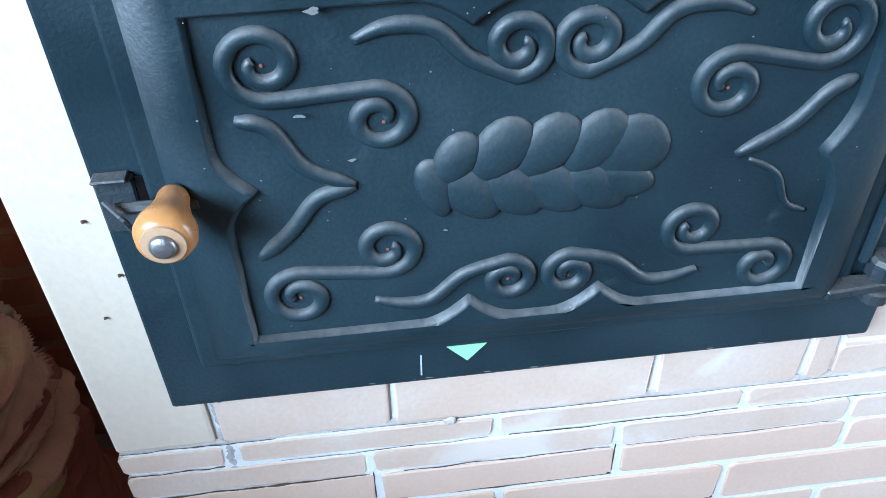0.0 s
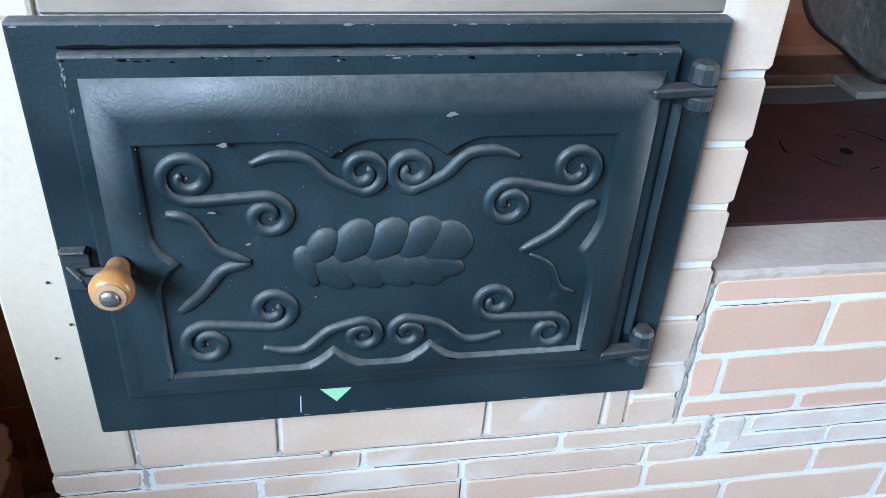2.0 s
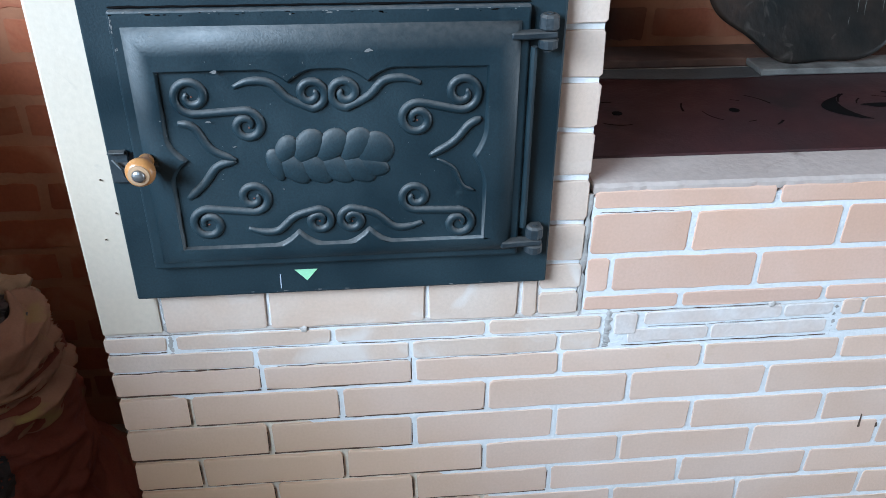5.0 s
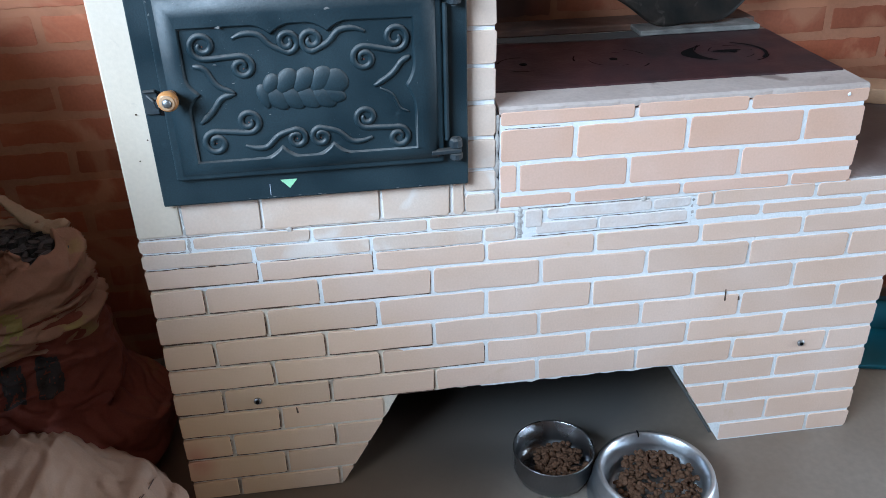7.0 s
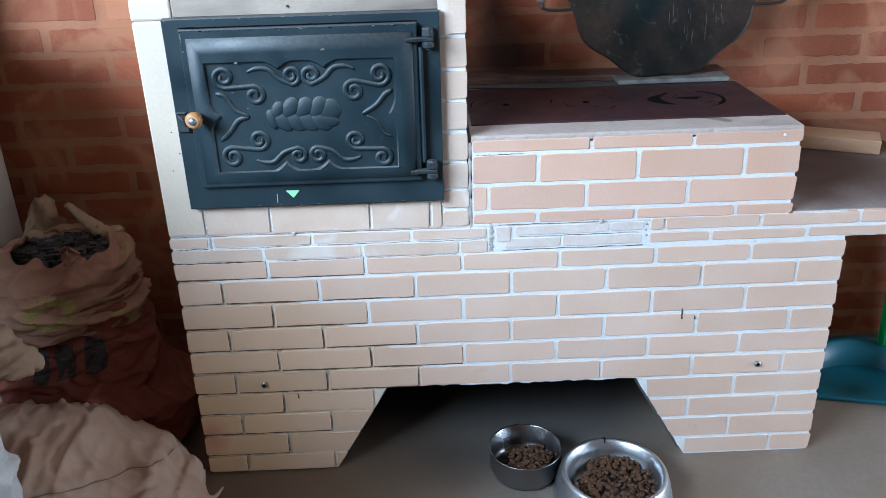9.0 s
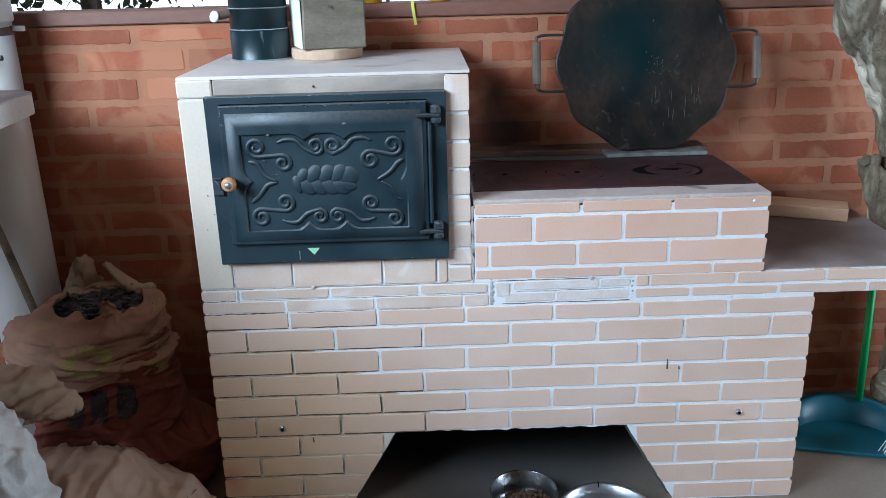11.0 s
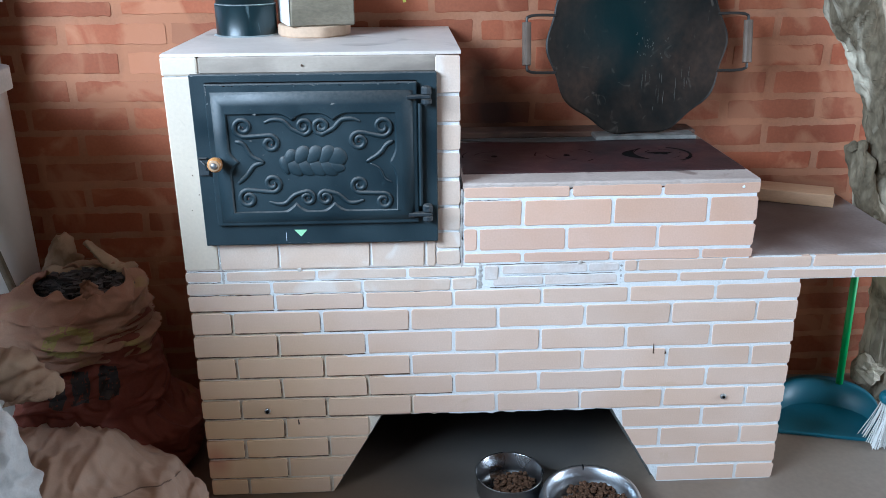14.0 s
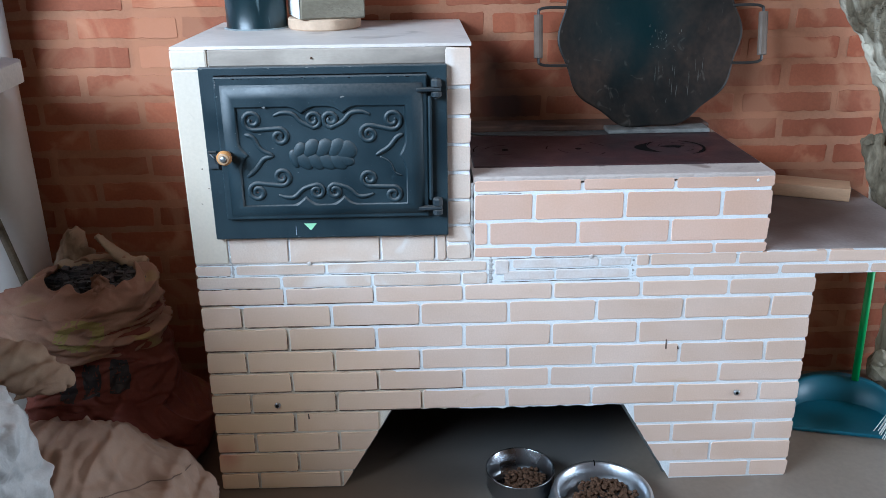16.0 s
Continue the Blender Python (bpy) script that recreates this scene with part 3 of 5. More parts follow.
part("old_mortar", a_box(0.874, 1.252, FACE + 0.002, FACE + 0.02, 0.628, 0.699), "grey_mortar", stove, "crumbling grey mortar")
for x0, x1, z, r in ((LEFT + 0.002, 0.325, 0.6245, 0.0016), (0.36, 0.56, 0.6245, 0.0008), (0.575, 0.79, 0.6245, 0.0007), (LEFT + 0.002, 0.2, 0.661, 0.0011), (LEFT + 0.002, 0.25, 0.694, 0.001), (0.25, 0.44, 0.661, 0.0007), (0.46, 0.68, 0.6615, 0.0008), (0.7, 0.86, 0.661, 0.0007), (0.9, 1.24, 0.6305, 0.0012), (0.94, 1.23, 0.6645, 0.001), (0.89, 1.15, 0.6955, 0.0009), (0.3, 0.78, 0.694, 0.0007), (0.84, 0.95, 0.8705, 0.001)):
    part("crack", tube(smooth_line([(x0 + (x1 - x0) * k / 12, FACE + 0.0004, z + 0.0022 * noise.noise((k * 0.9, z * 40, x0))) for k in range(13)], 3), lambda t, r=r: r * (0.35 + 1.1 * abs(noise.noise((t * 9, r * 3000, 1)))), 6, 0.5, (0, 1, 0)), "brown_stain_and_shade", stove, "dark crack in the old mortar")
# tall pieces under the door
for x0, x1 in ((0.203, 0.356), (0.356, 0.59), (0.59, 0.731), (0.733, 0.76)):
    lay(x0, x1, 0.693, 0.775, "pale_brick", stove, 0.007)
# stack of brick ends beside the door
heads = [0.693, 0.74, 0.79, 0.857, 0.928, 0.999, 1.069, 1.14, 1.238]
for z0, z1 in zip(heads, heads[1:]):
    lay(0.757, 0.826, z0, z1, "pale_brick", stove, 0.009)
# courses of the hotplate block
for z0, z1, joints in ((0.872, 0.909, (1.104, 1.34)), (0.797, 0.872, (0.983, 1.215, 1.463)), (0.73, 0.797, (0.868, 1.097, 1.336)), (0.696, 0.73, (0.984, 1.217, 1.455))):
    e = (0.828, *joints, 1.596)
    for a, b in zip(e, e[1:]):
        lay(a, b, z0, z1, "orange_brick", stove)
# grey smeared mortar where the two halves meet
def mortar_seam(x, z0, z1, wide, seed):
    """A hand-smeared upright seam of changing width."""
    n = 40
    pts = [(x + 0.0035 * noise.noise((k * 0.22, seed, 0)), FACE + 0.0036, z0 + (z1 - z0) * k / n) for k in range(n + 1)]
    part("mortar_seam", tube(pts, lambda t: wide * (0.75 + 0.6 * noise.noise((t * 9, seed, 2)) + 0.25 * noise.noise((t * 31, seed, 5))), 8, 0.45, (0, 1, 0)), "seam_mortar", stove, "grey smeared mortar seam")


mortar_seam(0.825, 0.69, 0.9, 0.0062, 1.0)
mortar_seam(0.874, 0.628, 0.7, 0.0085, 2.0)
mortar_seam(1.247, 0.63, 0.694, 0.0052, 3.0)
mortar_seam(0.208, 0.655, 0.752, 0.0066, 4.0)
for x, z in ((0.29, 0.277), (1.563, 0.281)):
    bolt = part("bolt", lathe([(0.0085, 0), (0.0085, 0.004), (0.006, 0.006)], 14, turn=pose(0, 0, 0, 90)), "bolt", stove, "small steel bolt in a brick", place=pose(x, FACE - 0.0005, z))
    part("bolt_socket", lathe([(0.004, 0.0061), (0.004, 0.0072)], 10, turn=pose(0, 0, 0, 90)), "dark_gap", bolt)

for x, z, h in ((1.352, 0.452, 0.03), (0.372, 0.247, 0.016), (1.385, 0.43, 0.01)):
    part("rust_drip", tube([(x, FACE - 0.0006, z), (x + 0.0015, FACE - 0.0006, z - h)], lambda t: 0.0012 + 0.0012 * t, 6, 0.3, (0, 1, 0)), "brown_stain_and_shade", stove, "thin brown rust drip")
for x, z, r in ((1.548, 0.894, 0.004), (0.405, 0.6935, 0.006), (1.135, 0.697, 0.006), (0.16, 0.95, 0.0016), (0.15, 0.86, 0.0014), (0.171, 0.9, 0.0016), (0.445, 1.214, 0.003)):
    part("mortar_fleck", lathe([(r, 0), (r * 0.6, 0.0016)], 9, lambda a: 1 + 0.1 * math.sin(3 * a + r * 900) + 0.12 * math.sin(5 * a), turn=pose(0, 0, 0, 90)), "mortar" if z > 0.88 and r > 0.003 and z < 0.9 else "grey_mortar" if r > 0.005 else "brown_stain_and_shade", stove, place=pose(x, FACE - 0.0012, z))

# ---- hotplate ----
plate = part("hotplate", a_box(0.835, 1.587, 0.092, 0.44, 0.905, 0.9175, 0.002), "hotplate", stove, "reddish-black cast iron hotplate with ring lids")
for x, r, bare in ((0.93, 0.085, -0.3), (1.135, 0.085, -0.24), (1.415, 0.08, -0.05)):
    for rad, wid in ((r, 0.0022), (r * 0.62, 0.0016)):
        ring = bmesh.new()
        span = 40
        vs = [[ring.verts.new(((rad + s * wid * (0.55 + 1.1 * abs(noise.noise((i * 0.35, x * 9, rad * 60))))) * math.cos(2 * math.pi * i / span), (rad + s * wid * (0.55 + 1.1 * abs(noise.noise((i * 0.35, x * 9, rad * 60))))) * math.sin(2 * math.pi * i / span), 0)) for i in range(span)] for s in (-1, 1)]
        for i in range(span):
            if noise.noise((i * 0.22, x * 5, rad * 40)) > bare:
                continue
            ring.faces.new((vs[0][i], vs[0][(i + 1) % span], vs[1][(i + 1) % span], vs[1][i]))
        part("ring_gap", ring, "dark_gap", plate, place=pose(x, 0.262, 0.9182))
    part("lifting_hole", lathe([(0.009, 0), (0.009, 0.0008)], 12), "dark_gap", plate, place=pose(x + 0.004, 0.262, 0.9178))
# a crescent left open beside one ring
crescent = [(0.082 * math.cos(a), 0.082 * math.sin(a)) for a in (math.pi * (0.74 + 0.52 * k / 12) for k in range(13))]
crescent += [(-0.06 - 0.058 * math.cos(u) ** 2 + 0.012 * math.sin(u), 0.056 * math.sin(u)) for u in (math.pi * (-0.5 + k / 16) for k in range(1, 16))]
part("open_gap", prism(crescent, 0, 0.0006, "z"), "dark_gap", plate, place=pose(1.415, 0.265, 0.9184))
arc = [(0.074 * math.cos(a), 0.074 * math.sin(a)) for a in (math.pi * (-0.32 + 0.72 * k / 14) for k in range(15))]
arc += [(0.068 * math.cos(a) - 0.002, 0.071 * math.sin(a)) for a in (math.pi * (0.38 - 0.66 * k / 14) for k in range(15))]
part("open_gap", prism(arc, 0, 0.0006, "z"), "dark_gap", plate, place=pose(1.42, 0.262, 0.9184))
part("open_gap", prism([(0.03 * math.cos(a) * (1 + 0.3 * math.sin(3 * a)), 0.009 * math.sin(a)) for a in (2 * math.pi * k / 20 for k in range(20))], 0, 0.0006, "z"), "dark_gap", plate, place=pose(1.405, 0.266, 0.919))
part("soot_patch", prism([(0.30 * math.cos(a) * (1 + 0.12 * math.sin(5 * a)), 0.03 * math.sin(a) * (1 + 0.3 * math.sin(3 * a))) for a in (2 * math.pi * k / 40 for k in range(40))], 0, 0.0006, "z"), "soot_and_shade", stove, place=pose(1.14, 0.46, 0.9182))
part("back_ledge", a_box(0.829, 1.586, 0.5, WALL - 0.009, 0.9146, 0.932, 0.003), "sooty_ledge", stove)

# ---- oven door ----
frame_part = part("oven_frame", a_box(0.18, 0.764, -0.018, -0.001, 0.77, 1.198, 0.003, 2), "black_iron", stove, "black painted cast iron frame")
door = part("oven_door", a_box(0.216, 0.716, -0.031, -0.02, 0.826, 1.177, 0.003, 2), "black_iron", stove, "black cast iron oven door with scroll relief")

RX0, RX1, RZ0, RZ1 = 0.2645, 0.663, 0.866, 1.108


def side_line(a, b, cusps, depth, span):
    """A straight side with pointed brackets that reach inward; places are fractions of the side."""
    a, b = Vector(a), Vector(b)
    d = b - a
    n = Vector((-d.y, d.x)).normalized()
    length = d.length
    out = [a]
    for c in cusps:
        for k in range(-6, 7):
            u = k / 6
            reach = depth * (1 - abs(u)) ** 1.8
            out.append(a + d.normalized() * (c * length + u * span) + n * reach)
    return out


SIDES = []
SIDES.append(side_line((RX0, RZ0), (RX1, RZ0), (0.38, 0.615), 0.021, 0.034))
SIDES.append(side_line((RX1, RZ0), (RX1, RZ1), (0.5,), 0.015, 0.04))
SIDES.append(side_line((RX1, RZ1), (RX0, RZ1), (0.372, 0.615), 0.016, 0.034))
SIDES.append(side_line((RX0, RZ1), (RX0, RZ0), (0.475,), 0.02, 0.03))
inner = [p for pts in SIDES for p in pts]
Y_FIELD, Y_PANEL = -0.05, -0.043


def raised_field():
    """The raised border of the door: a rounded outer bevel and a lip down to the sunk panel."""
    bm = bmesh.new()
    rect = lambda g: [(0.229 + g, 0.836 + g), (0.705 - g, 0.836 + g), (0.705 - g, 1.158 - g), (0.229 + g, 1.158 - g)]
    steps = [(0.03 * k / 10, -0.031 + (Y_FIELD + 0.031) * math.sin(math.pi / 2 * k / 10) ** 0.8) for k in range(11)]
    rings = [[bm.verts.new((x, y, z)) for x, z in rect(g)] for g, y in steps]
    for a, b in zip(rings, rings[1:]):
        for i in range(4):
            j = (i + 1) % 4
            bm.faces.new((a[i], a[j], b[j], b[i])).smooth = True
    def grown(d):
        out = []
        for i, p in enumerate(inner):
            t = inner[(i + 1) % len(inner)] - inner[i - 1]
            out.append(p + Vector((t.y, -t.x)).normalized() * d)
        return out

    top = [bm.verts.new((p.x, Y_FIELD, p.y)) for p in grown(0.0028)]
    brink = [bm.verts.new((p.x, Y_FIELD + 0.0016, p.y)) for p in grown(0.0006)]
    low = [bm.verts.new((p.x, Y_PANEL, p.y)) for p in grown(-0.0016)]
    g = steps[-1][0]
    ox0, ox1, oz0, oz1 = 0.229 + g, 0.705 - g, 0.836 + g, 1.158 - g
    out = []
    for side, pts in enumerate(SIDES):
        for p in pts:
            u, w = (p.x - RX0) / (RX1 - RX0), (p.y - RZ0) / (RZ1 - RZ0)
            x, z = ox0 + (ox1 - ox0) * u, oz0 + (oz1 - oz0) * w
            out.append(bm.verts.new((x, Y_FIELD, oz0) if side == 0 else (ox1, Y_FIELD, z) if side == 1 else (x, Y_FIELD, oz1) if side == 2 else (ox0, Y_FIELD, z)))
    for i in range(len(top)):
        j = (i + 1) % len(top)
        bm.faces.new((out[i], out[j], top[j], top[i]))
        bm.faces.new((top[i], top[j], brink[j], brink[i])).smooth = True
        bm.faces.new((brink[i], brink[j], low[j], low[i])).smooth = True
    g = 0.002
    bm.faces.new([bm.verts.new((x, Y_PANEL + 0.0002, z)) for x, z in ((RX0 - g, RZ0 - g), (RX1 + g, RZ0 - g), (RX1 + g, RZ1 + g), (RX0 - g, RZ1 + g))])
    return bm


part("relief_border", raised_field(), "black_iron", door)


def bar(points, r=0.0054, taper=True, label=""):
    pts = [(x, Y_PANEL - 0.0005, z) for x, z in points]
    f = (lambda t: r * (0.55 + 0.45 * min(1, 8 * t, 8 * (1 - t)))) if taper else r
    return part("scroll_bar", tube(pts, f, 12, 0.85, (0, -1, 0)), "black_iron", door, label, True)



def spiral(cx, cz, r, a_out, way, turns=1.35, n=34):
    """From the eye of a spiral out to radius r at the angle a_out; way 1 turns against the clock."""
    out = []
    for k in range(n + 1):
        t = k / n
        a = radians(a_out) - way * 2 * math.pi * turns * (1 - t)
        q = r * (0.2 + 0.8 * t ** 0.75)
        out.append((cx + q * math.cos(a), cz + q * math.sin(a)))
    return out


def s_scroll(ca, ra, cb, rb, side):
    """Two spirals joined in an S; side 1 runs to the right, -1 is its mirror image."""
    a = spiral(*ca, ra, -80 if side > 0 else -100, side)
    b = spiral(*cb, rb, 105 if side > 0 else 75, side)[::-1]
    mid = [tuple(p) for p in smooth_line([Vector(a[-3]), Vector(a[-1]), Vector(b[0]), Vector(b[2])], 6)][6:13]
    bar(a + mid[1:-1] + b)


s_scroll((0.301, 1.077), 0.0235, (0.363, 1.037), 0.0205, 1)
s_scroll((0.632, 1.074), 0.0235, (0.575, 1.040), 0.022, -1)
s_scroll((0.361, 0.938), 0.0215, (0.300, 0.901), 0.0225, -1)
s_scroll((0.572, 0.931), 0.0205, (0.630, 0.889), 0.0205, 1)
for side in (1, -1):
    mx = lambda x: 0.4655 + side * (x - 0.4655)
    sp = spiral(0.4445, 1.077, 0.0195, -90, -1)[::-1]
    bar([(mx(x), z) for x, z in [tuple(p) for p in smooth_line([Vector(q) for q in ((0.352, 1.087), (0.372, 1.094), (0.397, 1.091), (0.416, 1.072))] + [Vector(sp[0])], 6)] + sp[1:]])
    sp = spiral(0.4435, 0.900, 0.0175, 90, 1)[::-1]
    bar([(mx(x), z) for x, z in [tuple(p) for p in smooth_line([Vector(q) for q in ((0.350, 0.892), (0.37, 0.886), (0.39, 0.888), (0.413, 0.908))] + [Vector(sp[0])], 6)] + sp[1:]])
line = lambda *p: [tuple(q) for q in smooth_line([Vector(v) for v in p], 7)]
bar(line((0.280, 1.043), (0.299, 1.036), (0.316, 1.007), (0.345, 0.991)))
bar(line((0.345, 0.990), (0.321, 0.983), (0.302, 0.960), (0.279, 0.939)))
bar(line((0.657, 1.039), (0.641, 1.030), (0.622, 1.008), (0.590, 0.988)))
bar(line((0.600, 0.984), (0.622, 0.970), (0.634, 0.945), (0.651, 0.936)), 0.0028)


def lobe(x, z, rx, rz, tilt, lift=0.007):
    bm = bmesh.new()
    bmesh.ops.create_uvsphere(bm, u_segments=16, v_segments=10, radius=1.0)
    for v in bm.verts:
        v.co = Vector((v.co.x * rx * (1 + 0.18 * v.co.z), v.co.y * lift * 0.6, v.co.z * rz))
    part("leaf_lobe", bm, "black_iron", door, smooth=True, place=pose(x, Y_PANEL, z, 0, tilt, 0))


for k in range(4):
    lobe(0.418 + 0.027 * k, 0.976 - 0.001 * k, 0.0172, 0.0255, -40 - 4 * k, 0.0088 + 0.0005 * (3 - k))
lobe(0.517, 0.977, 0.0155, 0.0225, -72, 0.0082)
lobe(0.519, 0.9995, 0.0235, 0.0262, 62, 0.0088)
for k in range(3):
    lobe(0.496 - 0.03 * k, 1.0065, 0.0182, 0.0262, 38, 0.0100 + 0.0008 * k)
lobe(0.4085, 1.003, 0.0142, 0.021, 32, 0.0112)
lobe(0.395, 0.982, 0.0115, 0.0235, -14, 0.0095)

# hinges
for z in (1.142, 0.85):
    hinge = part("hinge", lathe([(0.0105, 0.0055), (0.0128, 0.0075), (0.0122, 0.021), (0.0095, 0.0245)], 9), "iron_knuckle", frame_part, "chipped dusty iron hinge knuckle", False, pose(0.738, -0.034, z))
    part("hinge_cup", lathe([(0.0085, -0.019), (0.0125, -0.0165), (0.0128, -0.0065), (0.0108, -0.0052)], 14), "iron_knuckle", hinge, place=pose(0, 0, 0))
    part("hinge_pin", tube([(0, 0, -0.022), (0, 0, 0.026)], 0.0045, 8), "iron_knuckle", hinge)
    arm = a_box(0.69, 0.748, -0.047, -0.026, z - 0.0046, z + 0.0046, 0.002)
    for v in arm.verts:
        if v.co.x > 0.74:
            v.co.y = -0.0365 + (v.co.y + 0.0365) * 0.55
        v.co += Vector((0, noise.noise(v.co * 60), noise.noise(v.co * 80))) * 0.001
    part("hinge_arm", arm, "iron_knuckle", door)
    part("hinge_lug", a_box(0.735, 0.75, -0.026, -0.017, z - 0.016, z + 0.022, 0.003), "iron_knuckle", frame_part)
part("hinge_rod", tube([(0.722, -0.03, 0.87), (0.722, -0.03, 1.125)], 0.0045, 8), "black_iron", frame_part)
# latch and knob
latch = part("latch", a_box(0.183, 0.208, -0.0245, -0.0185, 0.955, 0.998, 0.0015), "iron_knuckle", frame_part)
part("latch_tab", a_box(0.184, 0.206, -0.031, -0.0188, 0.9975, 1.0, 0.001), "iron_knuckle", latch)
# flat dark plate painting the strap's shadow in the hole beside it
part("latch_slot", a_box(0.2085, 0.2255, -0.0226, -0.0222, 0.952, 0.997), "dark_gap", frame_part)
part("latch_hook", tube(smooth_line([(0.196, -0.05, 0.999), (0.207, -0.058, 0.99), (0.21, -0.052, 0.976), (0.222, -0.05, 0.984)], 5), 0.0018, 6), "iron_knuckle", frame_part, "bent steel latch wire")
part("latch_bar", tube([(0.2, -0.046, 0.99), (0.25, -0.046, 0.99)], 0.004, 8), "iron_knuckle", door)
knob = part("knob", lathe([(0.009, 0), (0.0105, 0.004), (0.0115, 0.014), (0.0145, 0.025), (0.0188, 0.035), (0.0198, 0.042), (0.017, 0.0495), (0.0125, 0.052)], 32, turn=pose(0, 0, 0, 90)), "knob_wood", door, "turned orange-brown wooden knob", True, pose(0.2365, -0.046, 0.997) @ Matrix.Scale(0.92, 4))
part("knob_face", lathe([(0.0142, 0.051), (0.0138, 0.0527), (0.0098, 0.0534)], 28, turn=pose(0, 0, 0, 90)), "knob_tip", knob)
part("knob_screw", lathe([(0.0088, 0.053), (0.0078, 0.0562), (0.0045, 0.0577)], 24, turn=pose(0, 0, 0, 90)), "bolt", knob, "steel screw head", True)
# marks on the iron
part("sticker", prism([(0.402, 0.809), (0.434, 0.809), (0.4185, 0.791)], -0.0188, -0.0181), "green_paint", frame_part, "small pale green triangle")
part("pen_mark", tube([(0.381, -0.0183, 0.779), (0.3815, -0.0183, 0.802)], 0.0007, 5), "scratch", frame_part)
for x, z, r, y in ((0.333, 1.1085, 0.005, -0.0505), (0.267, 1.152, 0.0022, -0.0475), (0.517, 1.131, 0.006, -0.0503), (0.345, 1.009, 0.003, -0.0434), (0.401, 0.948, 0.0018, -0.0434), (0.318, 1.045, 0.004, -0.0478)):
    r *= 0.55
    out = [(r * (1.4 + 0.5 * math.sin(3 * a + x * 90)) * math.cos(a), r * (0.6 + 0.25 * math.sin(2 * a + z * 50)) * math.sin(a)) for a in (2 * math.pi * k / 14 for k in range(14))]
    part("paint_chip", prism(out, -0.0003, 0.0003), "chip", door, place=pose(x, y, z))
rnd = random.Random(11)
specks_v, specks_f = [], []
for k in range(110):
    x, z = rnd.uniform(0.222, 0.712), rnd.uniform(0.83, 1.172)
    inside = RX0 + 0.004 < x < RX1 - 0.004 and RZ0 + 0.02 < z < RZ1 - 0.02
    edge = min(x - 0.227, 0.705 - x, z - 0.836, 1.163 - z)
    if not inside and edge < 0.031:
        continue
    y = (Y_PANEL if inside else Y_FIELD) - 0.0004
    r = rnd.uniform(0.0003, 0.0008)
    base = len(specks_v)
    specks_v += [(x - r, y, z), (x, y, z - r), (x + r * rnd.uniform(0.6, 1.5), y, z), (x, y, z + r)]
    specks_f.append([base, base + 1, base + 2, base + 3])
data = bpy.data.meshes.new("dust_specks")
data.from_pydata(specks_v, [], specks_f)
data.materials.append(M["chip"])
dust = new("dust_specks", data)
dust.parent = door
tagged(dust, "pale dust specks", kind="stuff")
# chipped paint and bare iron along the door's edges
rnd = random.Random(23)


def edge_wear(name, lines, count, mat, size, parent, label):
    """Small ragged flakes scattered along edges."""
    bm = bmesh.new()
    for k in range(count):
        (x0, z0), (x1, z1), y = rnd.choice(lines)
        u = rnd.random()
        x, z = x0 + (x1 - x0) * u + rnd.gauss(0, 0.0012), z0 + (z1 - z0) * u + rnd.gauss(0, 0.0012)
        r, along = size * rnd.uniform(0.3, 1.0) ** 2, rnd.uniform(1.0, 3.0)
        sx, sz = (along, 0.6) if abs(x1 - x0) > abs(z1 - z0) else (0.6, along)
        bm.faces.new([bm.verts.new((x + r * sx * math.cos(a) * rnd.uniform(0.6, 1.2), y, z + r * sz * math.sin(a) * rnd.uniform(0.6, 1.2))) for a in (2 * math.pi * j / 7 for j in range(7))])
    return tagged(part(name, bm, mat, parent, label), kind="stuff")


edge_wear("edge_wear", [((0.218, 1.1735), (0.714, 1.1735), -0.0314), ((0.2195, 1.13), (0.2195, 1.17), -0.0314)], 45, "chip", 0.0019, door, "pale chipped paint flakes")
edge_wear("edge_wear", [((0.184, 1.1945), (0.76, 1.1945), -0.0184), ((0.2, 0.774), (0.75, 0.774), -0.0184)], 45, "chip", 0.0018, frame_part, "pale chipped paint flakes")
edge_wear("dark_pits", [((0.222, 1.1715), (0.71, 1.1715), -0.0314)], 34, "dark_gap", 0.0022, door, "dark pits along the casting's edge")
part("door_gap", tube([(0.216 + 0.0125 * k, -0.0192, 1.1785 + 0.0008 * noise.noise((k * 0.8, 2, 0))) for k in range(41)], lambda t: 0.001 + 0.0014 * abs(noise.noise((t * 30, 1, 0))), 6), "dark_gap", frame_part, "dark gap along the top of the door")
for x, z in ((0.301, 1.076), (0.366, 1.034), (0.444, 0.899), (0.487, 0.897), (0.362, 0.936), (0.632, 0.892), (0.3, 0.9), (0.575, 1.038)):
    part("rust_speck", lathe([(0.0014, 0), (0.001, 0.0006)], 6, turn=pose(0, 0, 0, 90)), "rust", door, place=pose(x, Y_PANEL - 0.0003, z))


# ---- things on the stove ----
pipe_thing = thing("stovepipe", "glossy black sheet metal stovepipe standing on the oven", "stovepipe")
PX, PY, PR = 0.246, 0.43, 0.084
part("pipe_section", lathe([(PR + 0.001, 1.2432), (PR, 1.245), (PR, 1.325)], 40, turn=pose(PX, PY, 0)), "stovepipe", pipe_thing, smooth=True)
part("pipe_section", lathe([(PR - 0.003, 1.325), (PR - 0.003, ROOF)], 40, turn=pose(PX, PY, 0)), "stovepipe", pipe_thing, smooth=True)
for z in (1.327, 1.385):
    part("seam", lathe([(PR - 0.0035, z - 0.0022), (PR + 0.0012, z), (PR - 0.0035, z + 0.0022)], 40, turn=pose(PX, PY, 0)), "seam_dust", pipe_thing)
